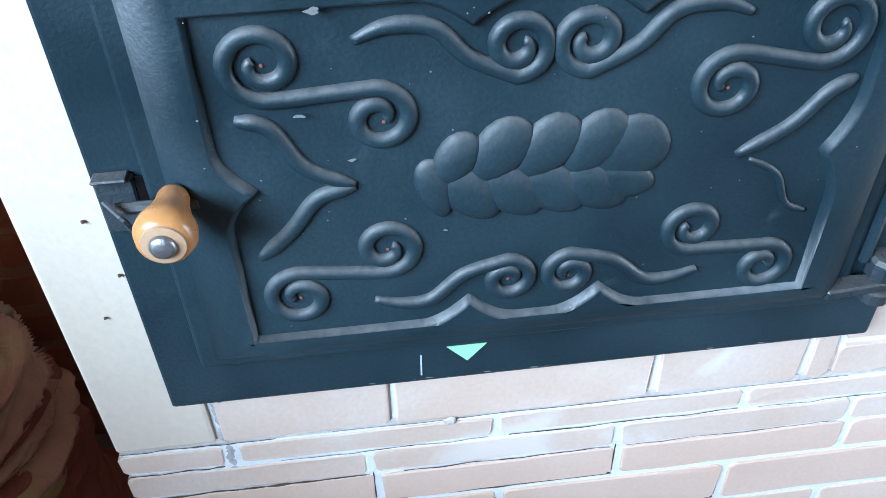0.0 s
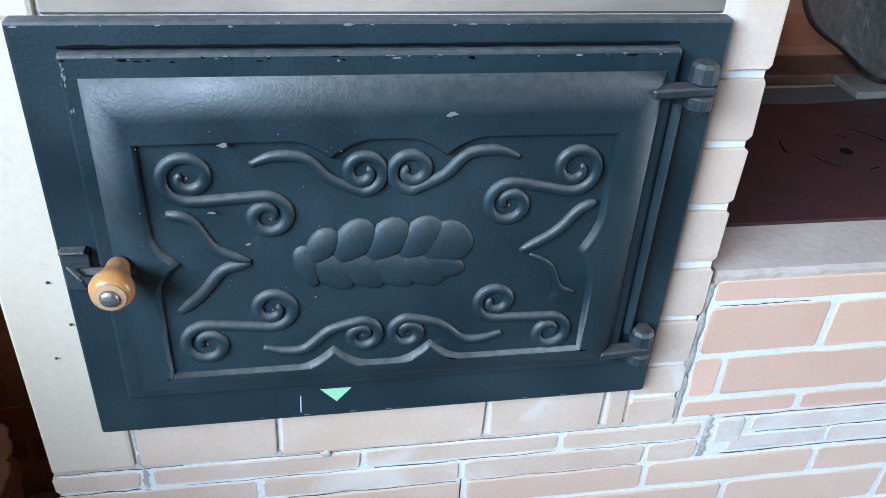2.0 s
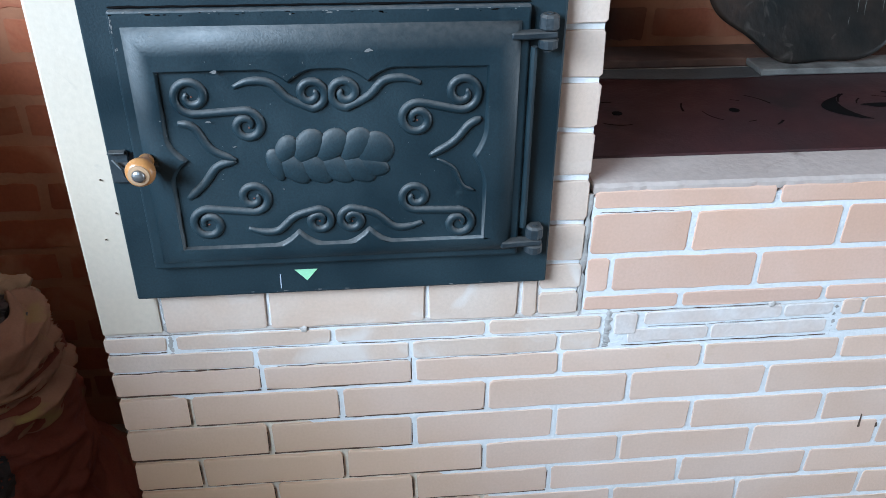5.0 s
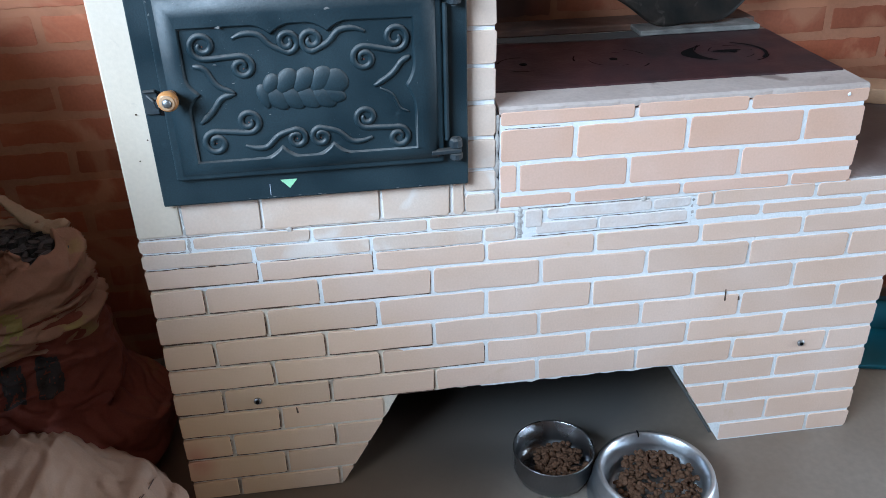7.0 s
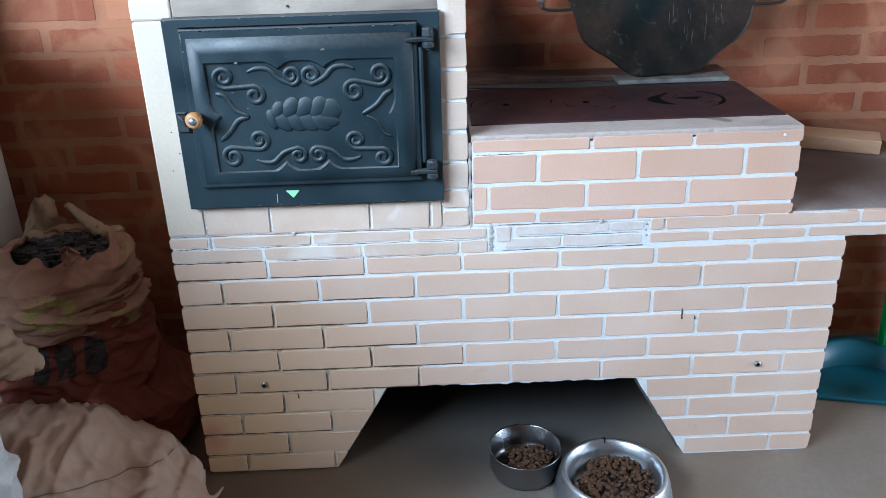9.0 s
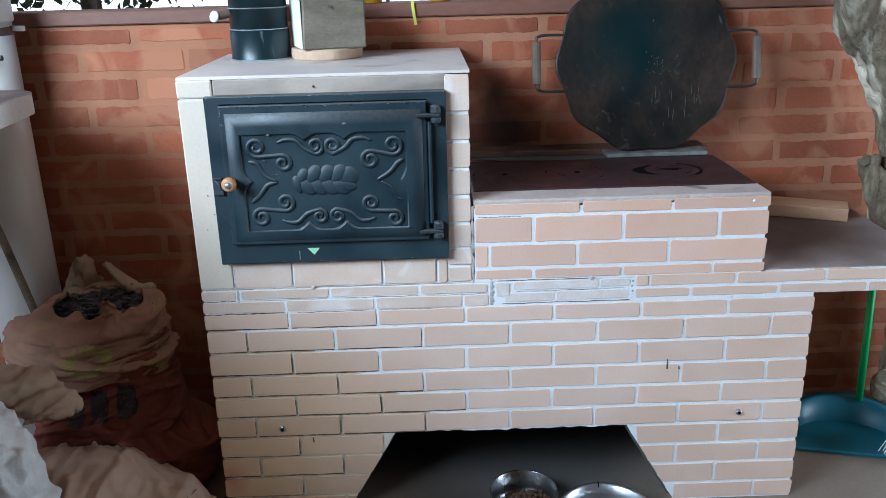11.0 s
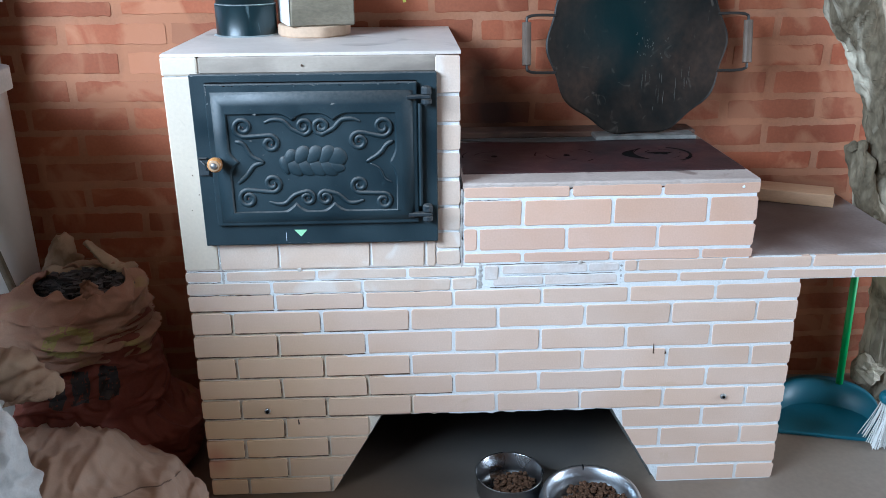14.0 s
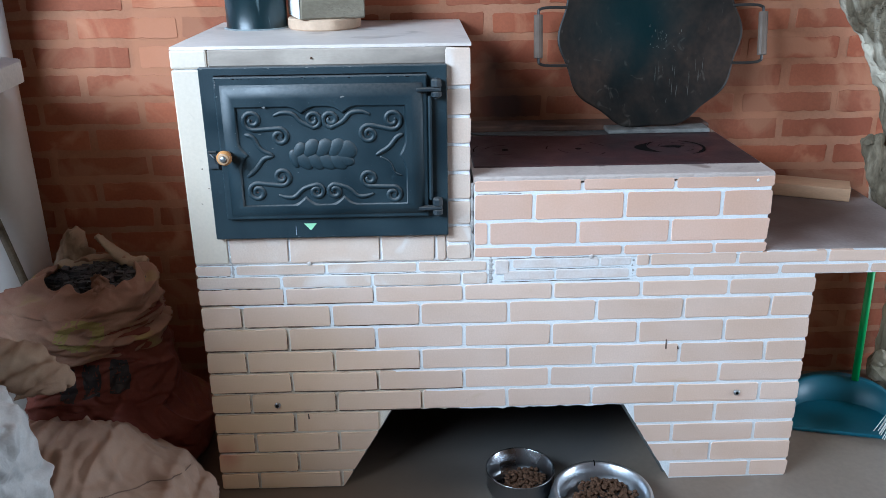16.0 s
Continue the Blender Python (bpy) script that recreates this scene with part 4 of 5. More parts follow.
part("base_dirt", lathe([(PR + 0.007, 1.2431), (PR + 0.003, 1.2462), (PR - 0.002, 1.2464)], 60, lambda a: 1 + 0.03 * noise.noise((math.cos(a) * 4, math.sin(a) * 4, 1)), turn=pose(PX, PY, 0)), "seam_dust", pipe_thing, "pale crumbs round the foot of the pipe")
damper = part("damper_handle", tube([(PX - PR + 0.01, PY - 0.03, 1.372), (PX - PR - 0.028, PY - 0.045, 1.364)], 0.012, 12), "grip", pipe_thing)
part("damper_cap", lathe([(0.0155, 0), (0.0165, 0.004), (0.012, 0.007)], 16, turn=pose(PX - PR - 0.028, PY - 0.046, 1.364, 75, 0, -30)), "white_metal", damper, "white round cap", True)

slice_thing = thing("wood_slice", "round slice of log with bark edge on the oven top", "wood slice", place=pose(0.437, 0.40, 1.2432))
part("slice_disc", lathe([(0.097, 0), (0.1, 0.004), (0.1, 0.026), (0.096, 0.03)], 96, lambda a: 1 + 0.03 * math.sin(3 * a) + 0.012 * math.sin(9 * a)), "cut_wood", slice_thing)
block = thing("wood_block", "weathered grey wooden block, one side painted white", "wood block", place=pose(0.448, 0.40, 1.2733, 0, 0, 17))
bm = a_box(-0.088, 0.088, -0.085, 0.085, 0, 0.134, 0.004)
for v in bm.verts:
    v.co += Vector((noise.noise(v.co * 20), noise.noise(v.co * 23 + Vector((5, 0, 0))), 0)) * 0.004
part("block_body", bm, "grey_wood", block)
part("painted_side", a_box(-0.0945, -0.09, -0.082, 0.083, 0.003, 0.131, 0.001), "white_paint", block, "white painted face")
part("nail", lathe([(0.004, 0), (0.003, 0.004)], 8, turn=pose(-0.01, -0.0862, 0.112, 90)), "bolt", block)
part("paper_scrap", blob(0.05, 0.03, 0.006, 14, 8, 2, 0.006, 30, 3), "white_paint", block, "crumpled white scrap on top", place=pose(0.0, -0.02, 0.1335))

# disc griddle on a stone strip, leaning on the wall
strip = tagged(mesh_object("stone_strip", a_box(1.26, 1.566, 0.43, 0.515, 0.9187, 0.931, 0.002), "slab"), "chipped pale stone strip lying on the hotplate", "stone strip")
griddle = thing("disc_griddle", "round scalloped dark iron griddle leaning on the brick wall", "griddle", place=pose(1.386, 0.458, 0.9315, 78.5, 0, 0))
R = 0.27


def griddle_disc():
    bm = bmesh.new()
    n, prof = 144, ((0.0, -0.028), (0.3, -0.026), (0.6, -0.018), (0.85, -0.007), (0.97, 0.0), (1.0, 0.001))
    rings = []
    for side in (0, 0.004):
        for q, y in (prof if side == 0 else prof[::-1]):
            ring = []
            for i in range(n):
                a = 2 * math.pi * i / n
                edge = 1 + (-0.023 * math.cos(10 * (a - radians(20))) + 0.005 * math.sin(3 * a)) * q ** 8
                ring.append(bm.verts.new((R * max(q, 0.004) * edge * math.cos(a), R * max(q, 0.004) * edge * math.sin(a) + R, y * 1.0 - side)))
            rings.append(ring)
    for a, b in zip(rings, rings[1:]):
        for i in range(n):
            j = (i + 1) % n
            bm.faces.new((a[i], a[j], b[j], b[i]))
    bm.faces.new(rings[0])
    bm.faces.new(rings[-1])
    return bm


part("disc", griddle_disc(), "griddle", griddle, smooth=True)
rnd = random.Random(11)
bm = bmesh.new()
for k in range(12, 62):
    cx, cz = (rnd.gauss(0.04, 0.022), R + rnd.gauss(-0.02, 0.04)) if k < 40 else (rnd.uniform(0.0, 0.17), R - rnd.uniform(0.1, 0.2))
    q = math.hypot(cx, cz - R) / R
    if q > 0.85:
        continue
    y = 0.0012 - 0.028 + 0.021 * (q / 0.85) ** 2 + 0.0006
    h, w = rnd.uniform(0.002, 0.009) if k < 40 else rnd.uniform(0.015, 0.05), rnd.uniform(0.0005, 0.0018) if k < 40 else rnd.uniform(0.0004, 0.0009)
    bend = rnd.uniform(-0.004, 0.004)
    bm.faces.new([bm.verts.new(p) for p in ((cx, cz, y), (cx + w, cz + h * 0.3, y), (cx + bend, cz + h, y), (cx - w, cz + h * 0.4, y))])
tagged(part("scrape_marks", bm, "scrape", griddle, "pale scraped marks"), kind="stuff")
for s in (-1, 1):
    handle = part("handle", tube(smooth_line([(s * 0.245, R + 0.083, 0.0), (s * 0.30, R + 0.083, 0.006), (s * 0.328, R + 0.078, 0.008), (s * 0.334, R + 0.06, 0.008), (s * 0.334, R - 0.06, 0.008), (s * 0.328, R - 0.079, 0.008), (s * 0.30, R - 0.084, 0.006), (s * 0.245, R - 0.084, 0.0)], 5), 0.0042, 8), "rod", griddle, "bent iron rod handle")
    part("grip", tube([(s * 0.334, R - 0.062, 0.008), (s * 0.334, R + 0.062, 0.008)], 0.0135, 12), "grip", handle, "grey metal tube grip")

plank = tagged(mesh_object("plank", a_box(-0.125, 0.125, -0.05, 0.05, 0, 0.04, 0.002), "plank"), "short sawn reddish plank lying on the shelf", "plank")
plank.matrix_world = pose(1.913, 0.49, 0.7022, 0, 0, -25)

# ---- sill and window side ----
def sill_pot(x, r):
    pot = thing("yellow_pot", "yellow plastic pot standing on the sill", "pot", "pots on the sill", place=pose(x, WALL + 0.07, SILL_Z + 0.0005))
    part("pot_body", lathe([(r * 0.8, 0), (r, 0.1), (r * 1.05, 0.1), (r * 1.05, 0.11), (r * 0.9, 0.11), (r * 0.75, 0.02)], 24), "yellow_plastic", pot, smooth=True)
    return pot


for x, r in ((0.345, 0.03), (0.56, 0.035), (0.77, 0.04)):
    sill_pot(x, r)
tape = tagged(mesh_object("measuring_tape", tube(smooth_line([(0.684, WALL - 0.016, 1.386), (0.686, WALL - 0.02, 1.36), (0.692, WALL - 0.018, 1.315)], 5), 0.0045, 8, 0.2, (0, 1, 0)), "tape"), "yellow-green measuring tape hanging over the sill", "tape measure")
for x, y, h, r in ((-1.4, 3.4, 3.2, 1.3), (0.2, 5.0, 3.8, 1.6), (2.0, 4.2, 3.0, 1.3)):
    tree = thing("tree", "pale leafy tree outside the window", "tree", "trees outside", place=pose(x, y, -0.104))
    part("trunk", tube(smooth_line([(0, 0, 0), (0.06, 0.03, h * 0.3), (-0.03, 0.05, h * 0.7)], 5), lambda t: 0.1 - 0.05 * t, 8), "trunk", tree)
    verts, faces = [], []
    for k in range(3200):
        d = Vector((random.gauss(0, 1), random.gauss(0, 1), random.gauss(0, 1))).normalized() * r * random.uniform(0.4, 1.0)
        c = Vector((0, 0, h * 0.75)) + d
        u, w = Vector((random.gauss(0, 1), random.gauss(0, 1), random.gauss(0, 1))).normalized() * 0.05, Vector((random.gauss(0, 1), random.gauss(0, 1), random.gauss(0, 1))).normalized() * 0.028
        verts += [tuple(c + p) for p in (u, w, -u, -w)]
        faces.append([4 * k, 4 * k + 1, 4 * k + 2, 4 * k + 3])
    leaves = bpy.data.meshes.new("crown")
    leaves.from_pydata(verts, [], faces)
    leaves.materials.append(M["foliage"])
    crown = new("crown", leaves)
    crown.parent = tree

# ---- corner beside the stove ----
tube_thing = thing("pvc_tube", "tall white plastic tube standing in the corner", "plastic tube", place=pose(-0.58, 0.47, 0.0))
part("tube_body", lathe([(0.1, 0), (0.1, 1.36)], 40), "pvc", tube_thing, smooth=True)
part("tube_cap", lathe([(0.102, 1.36), (0.107, 1.365), (0.107, 1.43), (0.1, 1.44)], 40), "pvc", tube_thing, "white end cap")
part("clamp", lathe([(0.1035, 1.325), (0.1045, 1.328), (0.1045, 1.345), (0.1035, 1.348)], 40), "grip", tube_thing, "metal strap round the tube")
part("clamp_tail", a_box(0.1, 0.145, 0.0, 0.004, 1.335, 1.35), "grip", tube_thing)
tap = part("tap", tube([(0.068, -0.07, 1.268), (0.068, -0.11, 1.268)], 0.007, 8), "black_plastic", tube_thing, "small black tap")
part("tap_lever", tube([(0.05, -0.11, 1.268), (0.118, -0.11, 1.270)], lambda t: 0.003 + 0.005 * t, 8), "black_plastic", tap)

counter = thing("counter", "tall white-topped counter along the side wall", "counter")
bx = [(-0.455 + 0.11 * math.cos(a), 0.22 + 0.11 * math.sin(a)) for a in (math.pi / 2 * k / 10 for k in range(11))]
# the unseen length towards -y is added to shade the sacks and lower stove
bm = prism([(-0.98, -1.55), (-0.305, -1.55), (-0.305, -0.3)] + bx + [(-0.98, 0.33)], 1.13, 1.185, "z")
bmesh.ops.bevel(bm, geom=[e for e in bm.edges if abs(e.verts[0].co.z - e.verts[1].co.z) < 1e-6], offset=0.02, segments=4, affect="EDGES")
part("countertop", bm, "board_cover", counter, "smooth white top with rounded corner", True)
# unseen panel added to keep bounce light off the sacks
part("side_panel", a_box(-0.36, -0.34, -1.45, -0.72, 0.02, 1.128, 0.002), "grey_wood", counter)
for x, y in ((-0.92, 0.2), (-0.92, -1.48), (-0.32, -1.48)):
    part("leg", a_box(x - 0.025, x + 0.025, y - 0.025, y + 0.025, 0.0, 1.126), "grey_wood", counter)


tagged(mesh_object("stick", tube(smooth_line([(-0.635, 0.33, 1.08), (-0.56, 0.33, 0.80), (-0.485, 0.33, 0.47)], 6), 0.012, 10), "grey_wood"), "grey wooden stick standing in the feed sack", "stick")


def folds(bm, amount, scale, seed, stretch=(1, 1, 1)):
    """Cloth creases: sharp ridges along each normal, at two sizes."""
    bm.normal_update()
    moves = []
    for v in bm.verts:
        p = Vector((v.co.x * stretch[0], v.co.y * stretch[1], v.co.z * stretch[2]))
        warp = noise.noise_vector(p * 3.0 + Vector((seed, 1, 2))) * 0.16
        sag = noise.noise((p + warp) * scale * 0.5 + Vector((2, seed, 0)))
        r = max(0, 1 - 4.2 * abs(noise.noise((p + warp) * scale * 0.8 + Vector((seed, 0, 0))))) ** 1.4
        r2 = max(0, 1 - 3.6 * abs(noise.noise((p + warp * 1.4) * scale * 1.9 + Vector((0, seed, 4))))) ** 1.3
        r3 = max(0, 1 - 3.2 * abs(noise.noise((p + warp) * scale * 4.1 + Vector((seed, 3, 0)))))
        moves.append(v.normal * amount * (0.7 * sag + 0.75 * r - 0.15 - 0.42 * r2 + 0.13 * r3))
    for v, m in zip(bm.verts, moves):
        v.co += m
        v.co.z = max(v.co.z, 0.0)
    return bm


def between(table, t):
    """Smooth values between the rows of a small table whose first column is the place."""
    for a, b in zip(table, table[1:]):
        if t <= b[0]:
            u = (t - a[0]) / (b[0] - a[0])
            u = u * u * (3 - 2 * u)
            return [p + (q - p) * u for p, q in zip(a[1:], b[1:])]
    return list(table[-1][1:])


def upright_sack(table, rings=70, around=110, power=2.5):
    """A filled sack from rows of height, middle x, middle y, half width and half depth."""
    bm = bmesh.new()
    made = []
    top = table[-1][0]
    for i in range(rings + 1):
        z = top * i / rings
        cx, cy, rx, ry = between(table, z)
        ring = []
        for k in range(around):
            a = 2 * math.pi * k / around
            c, s_ = math.cos(a), math.sin(a)
            q = (abs(c) ** power + abs(s_) ** power) ** (-1 / power)
            ring.append(bm.verts.new((cx + rx * q * c, cy + ry * q * s_, z)))
        made.append(ring)
    for a, b in zip(made, made[1:]):
        for k in range(around):
            j = (k + 1) % around
            bm.faces.new((a[k], a[j], b[j], b[k]))
    bm.faces.new(made[0])
    bm.faces.new(made[-1])
    return bm


def lying_bag(table, rings=90, around=64):
    """A bag on its side from rows of x, middle y, half depth and height."""
    bm = bmesh.new()
    made = []
    x0, x1 = table[0][0], table[-1][0]
    for i in range(rings + 1):
        x = x0 + (x1 - x0) * i / rings
        cy, ry, h = between(table, x)
        h *= 1 + 0.07 * noise.noise((x * 17, 1, 0)) + 0.035 * noise.noise((x * 45, 4, 0))
        ring = []
        for k in range(around):
            a = 2 * math.pi * k / around
            c, s_ = math.cos(a), math.sin(a)
            ring.append(bm.verts.new((x, cy + ry * math.copysign(abs(c) ** 0.75, c), max(0.0, h * (0.42 + 0.58 * math.copysign(abs(s_) ** 0.9, s_))))))
        made.append(ring)
    for a, b in zip(made, made[1:]):
        for k in range(around):
            j = (k + 1) % around
            bm.faces.new((a[k], a[j], b[j], b[k]))
    bm.faces.new(made[0])
    bm.faces.new(made[-1])
    return bm


def cloth_ear(width, height, lean, curl, seed):
    """An upright torn corner of sack cloth with a rounded tip."""
    bm = bmesh.new()
    n, m = 10, 14
    grid = []
    for j in range(m + 1):
        v = j / m
        w = width * (1 - 0.82 * v ** 1.2) * (1 + 0.3 * noise.noise((v * 5, seed * 3.1, 0))) * (1 if v < 0.9 else 0.6) + 0.004
        row = []
        for i in range(n + 1):
            u = -1 + 2 * i / n
            row.append(bm.verts.new((u * w + lean * v ** 1.4, curl * (u * u - 0.4) * (1 - 0.5 * v) + 0.03 * noise.noise((u * 2, v * 4, seed)) + 0.012 * noise.noise((u * 6, v * 7, seed)), height * v * (1 + 0.12 * noise.noise((u * 3, seed, 2))))))
        grid.append(row)
    for j in range(m):
        for i in range(n):
            bm.faces.new((grid[j][i], grid[j][i + 1], grid[j + 1][i + 1], grid[j + 1][i]))
    bmesh.ops.solidify(bm, geom=list(bm.faces), thickness=0.006)
    return bm


# the brown feed sack with its torn open mouth
feed = thing("feed_sack", "slumped brown woven feed sack with an open torn mouth", "sack", "sacks beside the stove")
feed_rows = [(0.0, -0.22, 0.24, 0.22, 0.17), (0.05, -0.215, 0.23, 0.265, 0.195), (0.13, -0.22, 0.235, 0.262, 0.2), (0.22, -0.275, 0.25, 0.222, 0.18), (0.33, -0.29, 0.26, 0.215, 0.172),
             (0.375, -0.288, 0.265, 0.21, 0.165), (0.43, -0.315, 0.265, 0.225, 0.185), (0.5, -0.31, 0.275, 0.21, 0.17), (0.545, -0.28, 0.285, 0.175, 0.13), (0.6, -0.265, 0.29, 0.14, 0.085)]
body = part("sack_body", folds(upright_sack(feed_rows[:6] + [(0.42, -0.29, 0.27, 0.205, 0.16), (0.5, -0.28, 0.28, 0.17, 0.12)], 150, 220), 0.024, 7.0, 3.3, (0.7, 0.7, 1.7)), "brown_sack", feed, smooth=True)


def collar(rows, seed):
    """The paler mouth of the sack: a slumped open band of cloth, high behind and low in front."""
    bm = bmesh.new()
    n, m = 220, 60
    made = []
    for j in range(m + 1):
        v = j / m
        ring = []
        for k in range(n):
            a = 2 * math.pi * k / n
            c, s_ = math.cos(a), math.sin(a)
            low = 0.372 + 0.022 * noise.noise((c * 1.7, s_ * 1.7, seed + 5))
            z = low + v * (0.2 + 0.035 * noise.noise((c * 2.6, s_ * 2.6, seed)) - (low - 0.372))
            cx, cy, rx, ry = between(rows, z)
            swell = 1.0 + 0.05 * math.sin(v * math.pi) - 0.7 * max(0, v - 0.82)
            ring.append(bm.verts.new((cx + rx * swell * c, cy + ry * swell * s_, z)))
        made.append(ring)
    for a, b in zip(made, made[1:]):
        for k in range(n):
            bm.faces.new((a[k], a[(k + 1) % n], b[(k + 1) % n], b[k]))
    folds(bm, 0.032, 7.5, seed, (0.6, 0.6, 2.4))
    bmesh.ops.solidify(bm, geom=list(bm.faces), thickness=0.005)
    return bm


mouth = part("sack_mouth", collar(feed_rows, 6.2), "sack_neck", feed, "pale slumped open sack mouth", True)
part("sack_flap", folds(cloth_ear(0.072, 0.145, 0.012, 0.06, 1), 0.012, 16, 2.0), "beige_sack", feed, "crumpled torn sack corner", True, pose(-0.37, 0.39, 0.52, 0, 0, 6))
part("sack_flap", folds(tube(smooth_line([(-0.285, 0.39, 0.645), (-0.262, 0.385, 0.622), (-0.225, 0.375, 0.588), (-0.19, 0.365, 0.566), (-0.155, 0.36, 0.568), (-0.14, 0.36, 0.562)], 8), lambda t: 0.012 + 0.022 * t if t < 0.6 else 0.0252 - 0.012 * abs(t - 0.85), 22, 0.7), 0.007, 22, 5.0), "beige_sack", feed, "twisted torn sack edge", True)
part("sack_flap", folds(tube(smooth_line([(-0.4, 0.36, 0.54), (-0.31, 0.385, 0.55), (-0.22, 0.39, 0.55), (-0.14, 0.35, 0.535)], 10), 0.03, 22), 0.012, 16, 9.0), "beige_sack", feed, "crumpled back edge of the mouth", True)
part("sack_flap", folds(cloth_ear(0.045, 0.07, -0.01, 0.03, 4), 0.006, 20, 4.0), "sack_neck", feed, "torn front lip of the mouth", True, pose(-0.215, 0.19, 0.525, -14, 0, 4))
bm = bmesh.new()
rnd = random.Random(4)
for k in range(420):
    a, u = rnd.uniform(0, 2 * math.pi), math.sqrt(rnd.random())
    c = Vector((-0.265 + 0.14 * u * math.cos(a), 0.305 + 0.075 * u * math.sin(a), 0.538 + 0.012 * (1 - u * u) + 0.015 * math.sin(a) * u + rnd.uniform(-0.006, 0.006)))
    q = rnd.uniform(0.006, 0.02)
    vs = [bm.verts.new(c + Vector((rnd.uniform(-0.5, 0.5) + dx, rnd.uniform(-0.5, 0.5) + dy, rnd.uniform(-0.4, 0.4) + dz)) * q * 0.6) for dx, dy, dz in ((-1, -1, -1), (1, -1, -1), (1, 1, -1), (-1, 1, -1), (-1, -1, 1), (1, -1, 1), (1, 1, 1), (-1, 1, 1))]
    for f in ((0, 1, 2, 3), (4, 5, 6, 7), (0, 1, 5, 4), (1, 2, 6, 5), (2, 3, 7, 6), (3, 0, 4, 7)):
        bm.faces.new([vs[i] for i in f])
tagged(part("charcoal_fill", bm, "charcoal", feed, "black charcoal lumps"), kind="stuff")


def printed(parent, body, x0, x1, z0, z1, inside, mat, label):
    """A printed shape that follows the folds of the sack's front."""
    vs = [(v.co.x, v.co.y, v.co.z) for v in body.data.vertices]
    tree = BVHTree.FromPolygons(vs, [tuple(p.vertices) for p in body.data.polygons])
    bm = bmesh.new()
    n = 22
    got = {}

    def at(i, j):
        if (i, j) not in got:
            x, z = x0 + (x1 - x0) * i / n, z0 + (z1 - z0) * j / n
            hit = tree.ray_cast(Vector((x, -2, z)), Vector((0, 1, 0)))[0]
            got[i, j] = bm.verts.new((x, (hit.y if hit else 0.2) - 0.0025, z))
        return got[i, j]

    for i in range(n):
        for j in range(n):
            if inside((i + 0.5) / n, (j + 0.5) / n) and noise.noise((i * 0.45, j * 0.45, x0 * 50)) > -0.42:
                bm.faces.new((at(i, j), at(i + 1, j), at(i + 1, j + 1), at(i, j + 1)))
    part("printed_mark", bm, mat, parent, label)


for x0, x1, z0 in ((-0.34, -0.285, 0.262), (-0.272, -0.217, 0.272), (-0.198, -0.142, 0.28)):
    printed(feed, body, x0, x1, z0, z0 + 0.085, lambda u, v: abs(u - 0.5) < 0.47 - 0.12 * abs(v - 0.5), "ink", "dark printed block")

printed(feed, mouth, -0.32, -0.19, 0.41, 0.5, lambda u, v: 0.45 < math.hypot((u - 0.5) * 2, (v - 0.5) * 2) < 0.95, "yellow_ink", "faded yellow printed ring")

# light sack lying in front of it
lying = thing("lying_sack", "creased off-white woven sack lying on the floor", "sack", "sacks beside the stove")
lying_rows = [(-0.93, -0.1, 0.12, 0.16), (-0.8, -0.1, 0.2, 0.25), (-0.45, -0.11, 0.235, 0.24), (-0.2, -0.12, 0.235, 0.25), (0.0, -0.105, 0.16, 0.142), (0.075, -0.105, 0.1, 0.085), (0.14, -0.118, 0.018, 0.02)]
sack_b = part("sack_body", folds(lying_bag(lying_rows, 200, 150), 0.017, 9.0, 8.1, (0.8, 0.8, 1.0)), "white_sack", lying, smooth=True)
printed(lying, sack_b, -0.1, -0.06, 0.02, 0.09, lambda u, v: (int(v * 9) % 2 == 0) and 0.2 < u < 0.8, "ink", "small dark printed bars")
seam_tree = BVHTree.FromPolygons([tuple(v.co) for v in sack_b.data.vertices], [tuple(p.vertices) for p in sack_b.data.polygons])
bm = bmesh.new()
for k in range(64):
    x = -0.34 + 0.0062 * k
    z = 0.16 + 0.014 * noise.noise((x * 9, 3, 0))
    ends = [seam_tree.ray_cast(Vector((x + dx, -1.2, z + 0.3 + dz)), Vector((0, 1, -0.3)).normalized())[0] for dx, dz in ((0, 0), (0.0036, 0.002))]
    if all(ends):
        tube([p + Vector((0, -0.001, 0.001)) for p in ends], 0.0011, 5, bm=bm)
tagged(part("stitching", bm, "thread", lying, "stitched seam in dark thread"), kind="stuff")
part("tied_corner", tube(smooth_line([(0.13, -0.118, 0.014), (0.15, -0.105, 0.012), (0.165, -0.08, 0.02)], 4), lambda t: 0.008 - 0.005 * t, 8), "white_sack", lying)
part("rolled_neck", folds(tube(smooth_line([(-0.72, -0.12, 0.24), (-0.6, -0.12, 0.38), (-0.48, -0.11, 0.455), (-0.38, -0.1, 0.478), (-0.31, -0.1, 0.462), (-0.272, -0.105, 0.425), (-0.268, -0.11, 0.40)], 14), lambda t: 0.058 + 0.01 * t if t < 0.8 else 0.066 * math.sqrt(max(0.02, 1 - ((t - 0.8) / 0.2) ** 2)) + 0.006, 48), 0.02, 12.0, 2.2), "beige_sack", lying, "rolled beige sack neck", True)
# the bright plastic sack before it
clear = thing("plastic_sack", "shiny whitish plastic sack standing on the floor", "sack", "sacks beside the stove")
clear_rows = [(0.0, -0.42, -0.45, 0.22, 0.17), (0.06, -0.42, -0.45, 0.25, 0.19), (0.3, -0.41, -0.45, 0.245, 0.185), (0.48, -0.41, -0.45, 0.235, 0.17), (0.57, -0.42, -0.45, 0.2, 0.14), (0.62, -0.43, -0.45, 0.13, 0.08)]
part("sack_body", folds(upright_sack(clear_rows, 130, 200), 0.026, 8.0, 12.4, (1.3, 1.3, 0.7)), "clear_sack", clear, smooth=True)
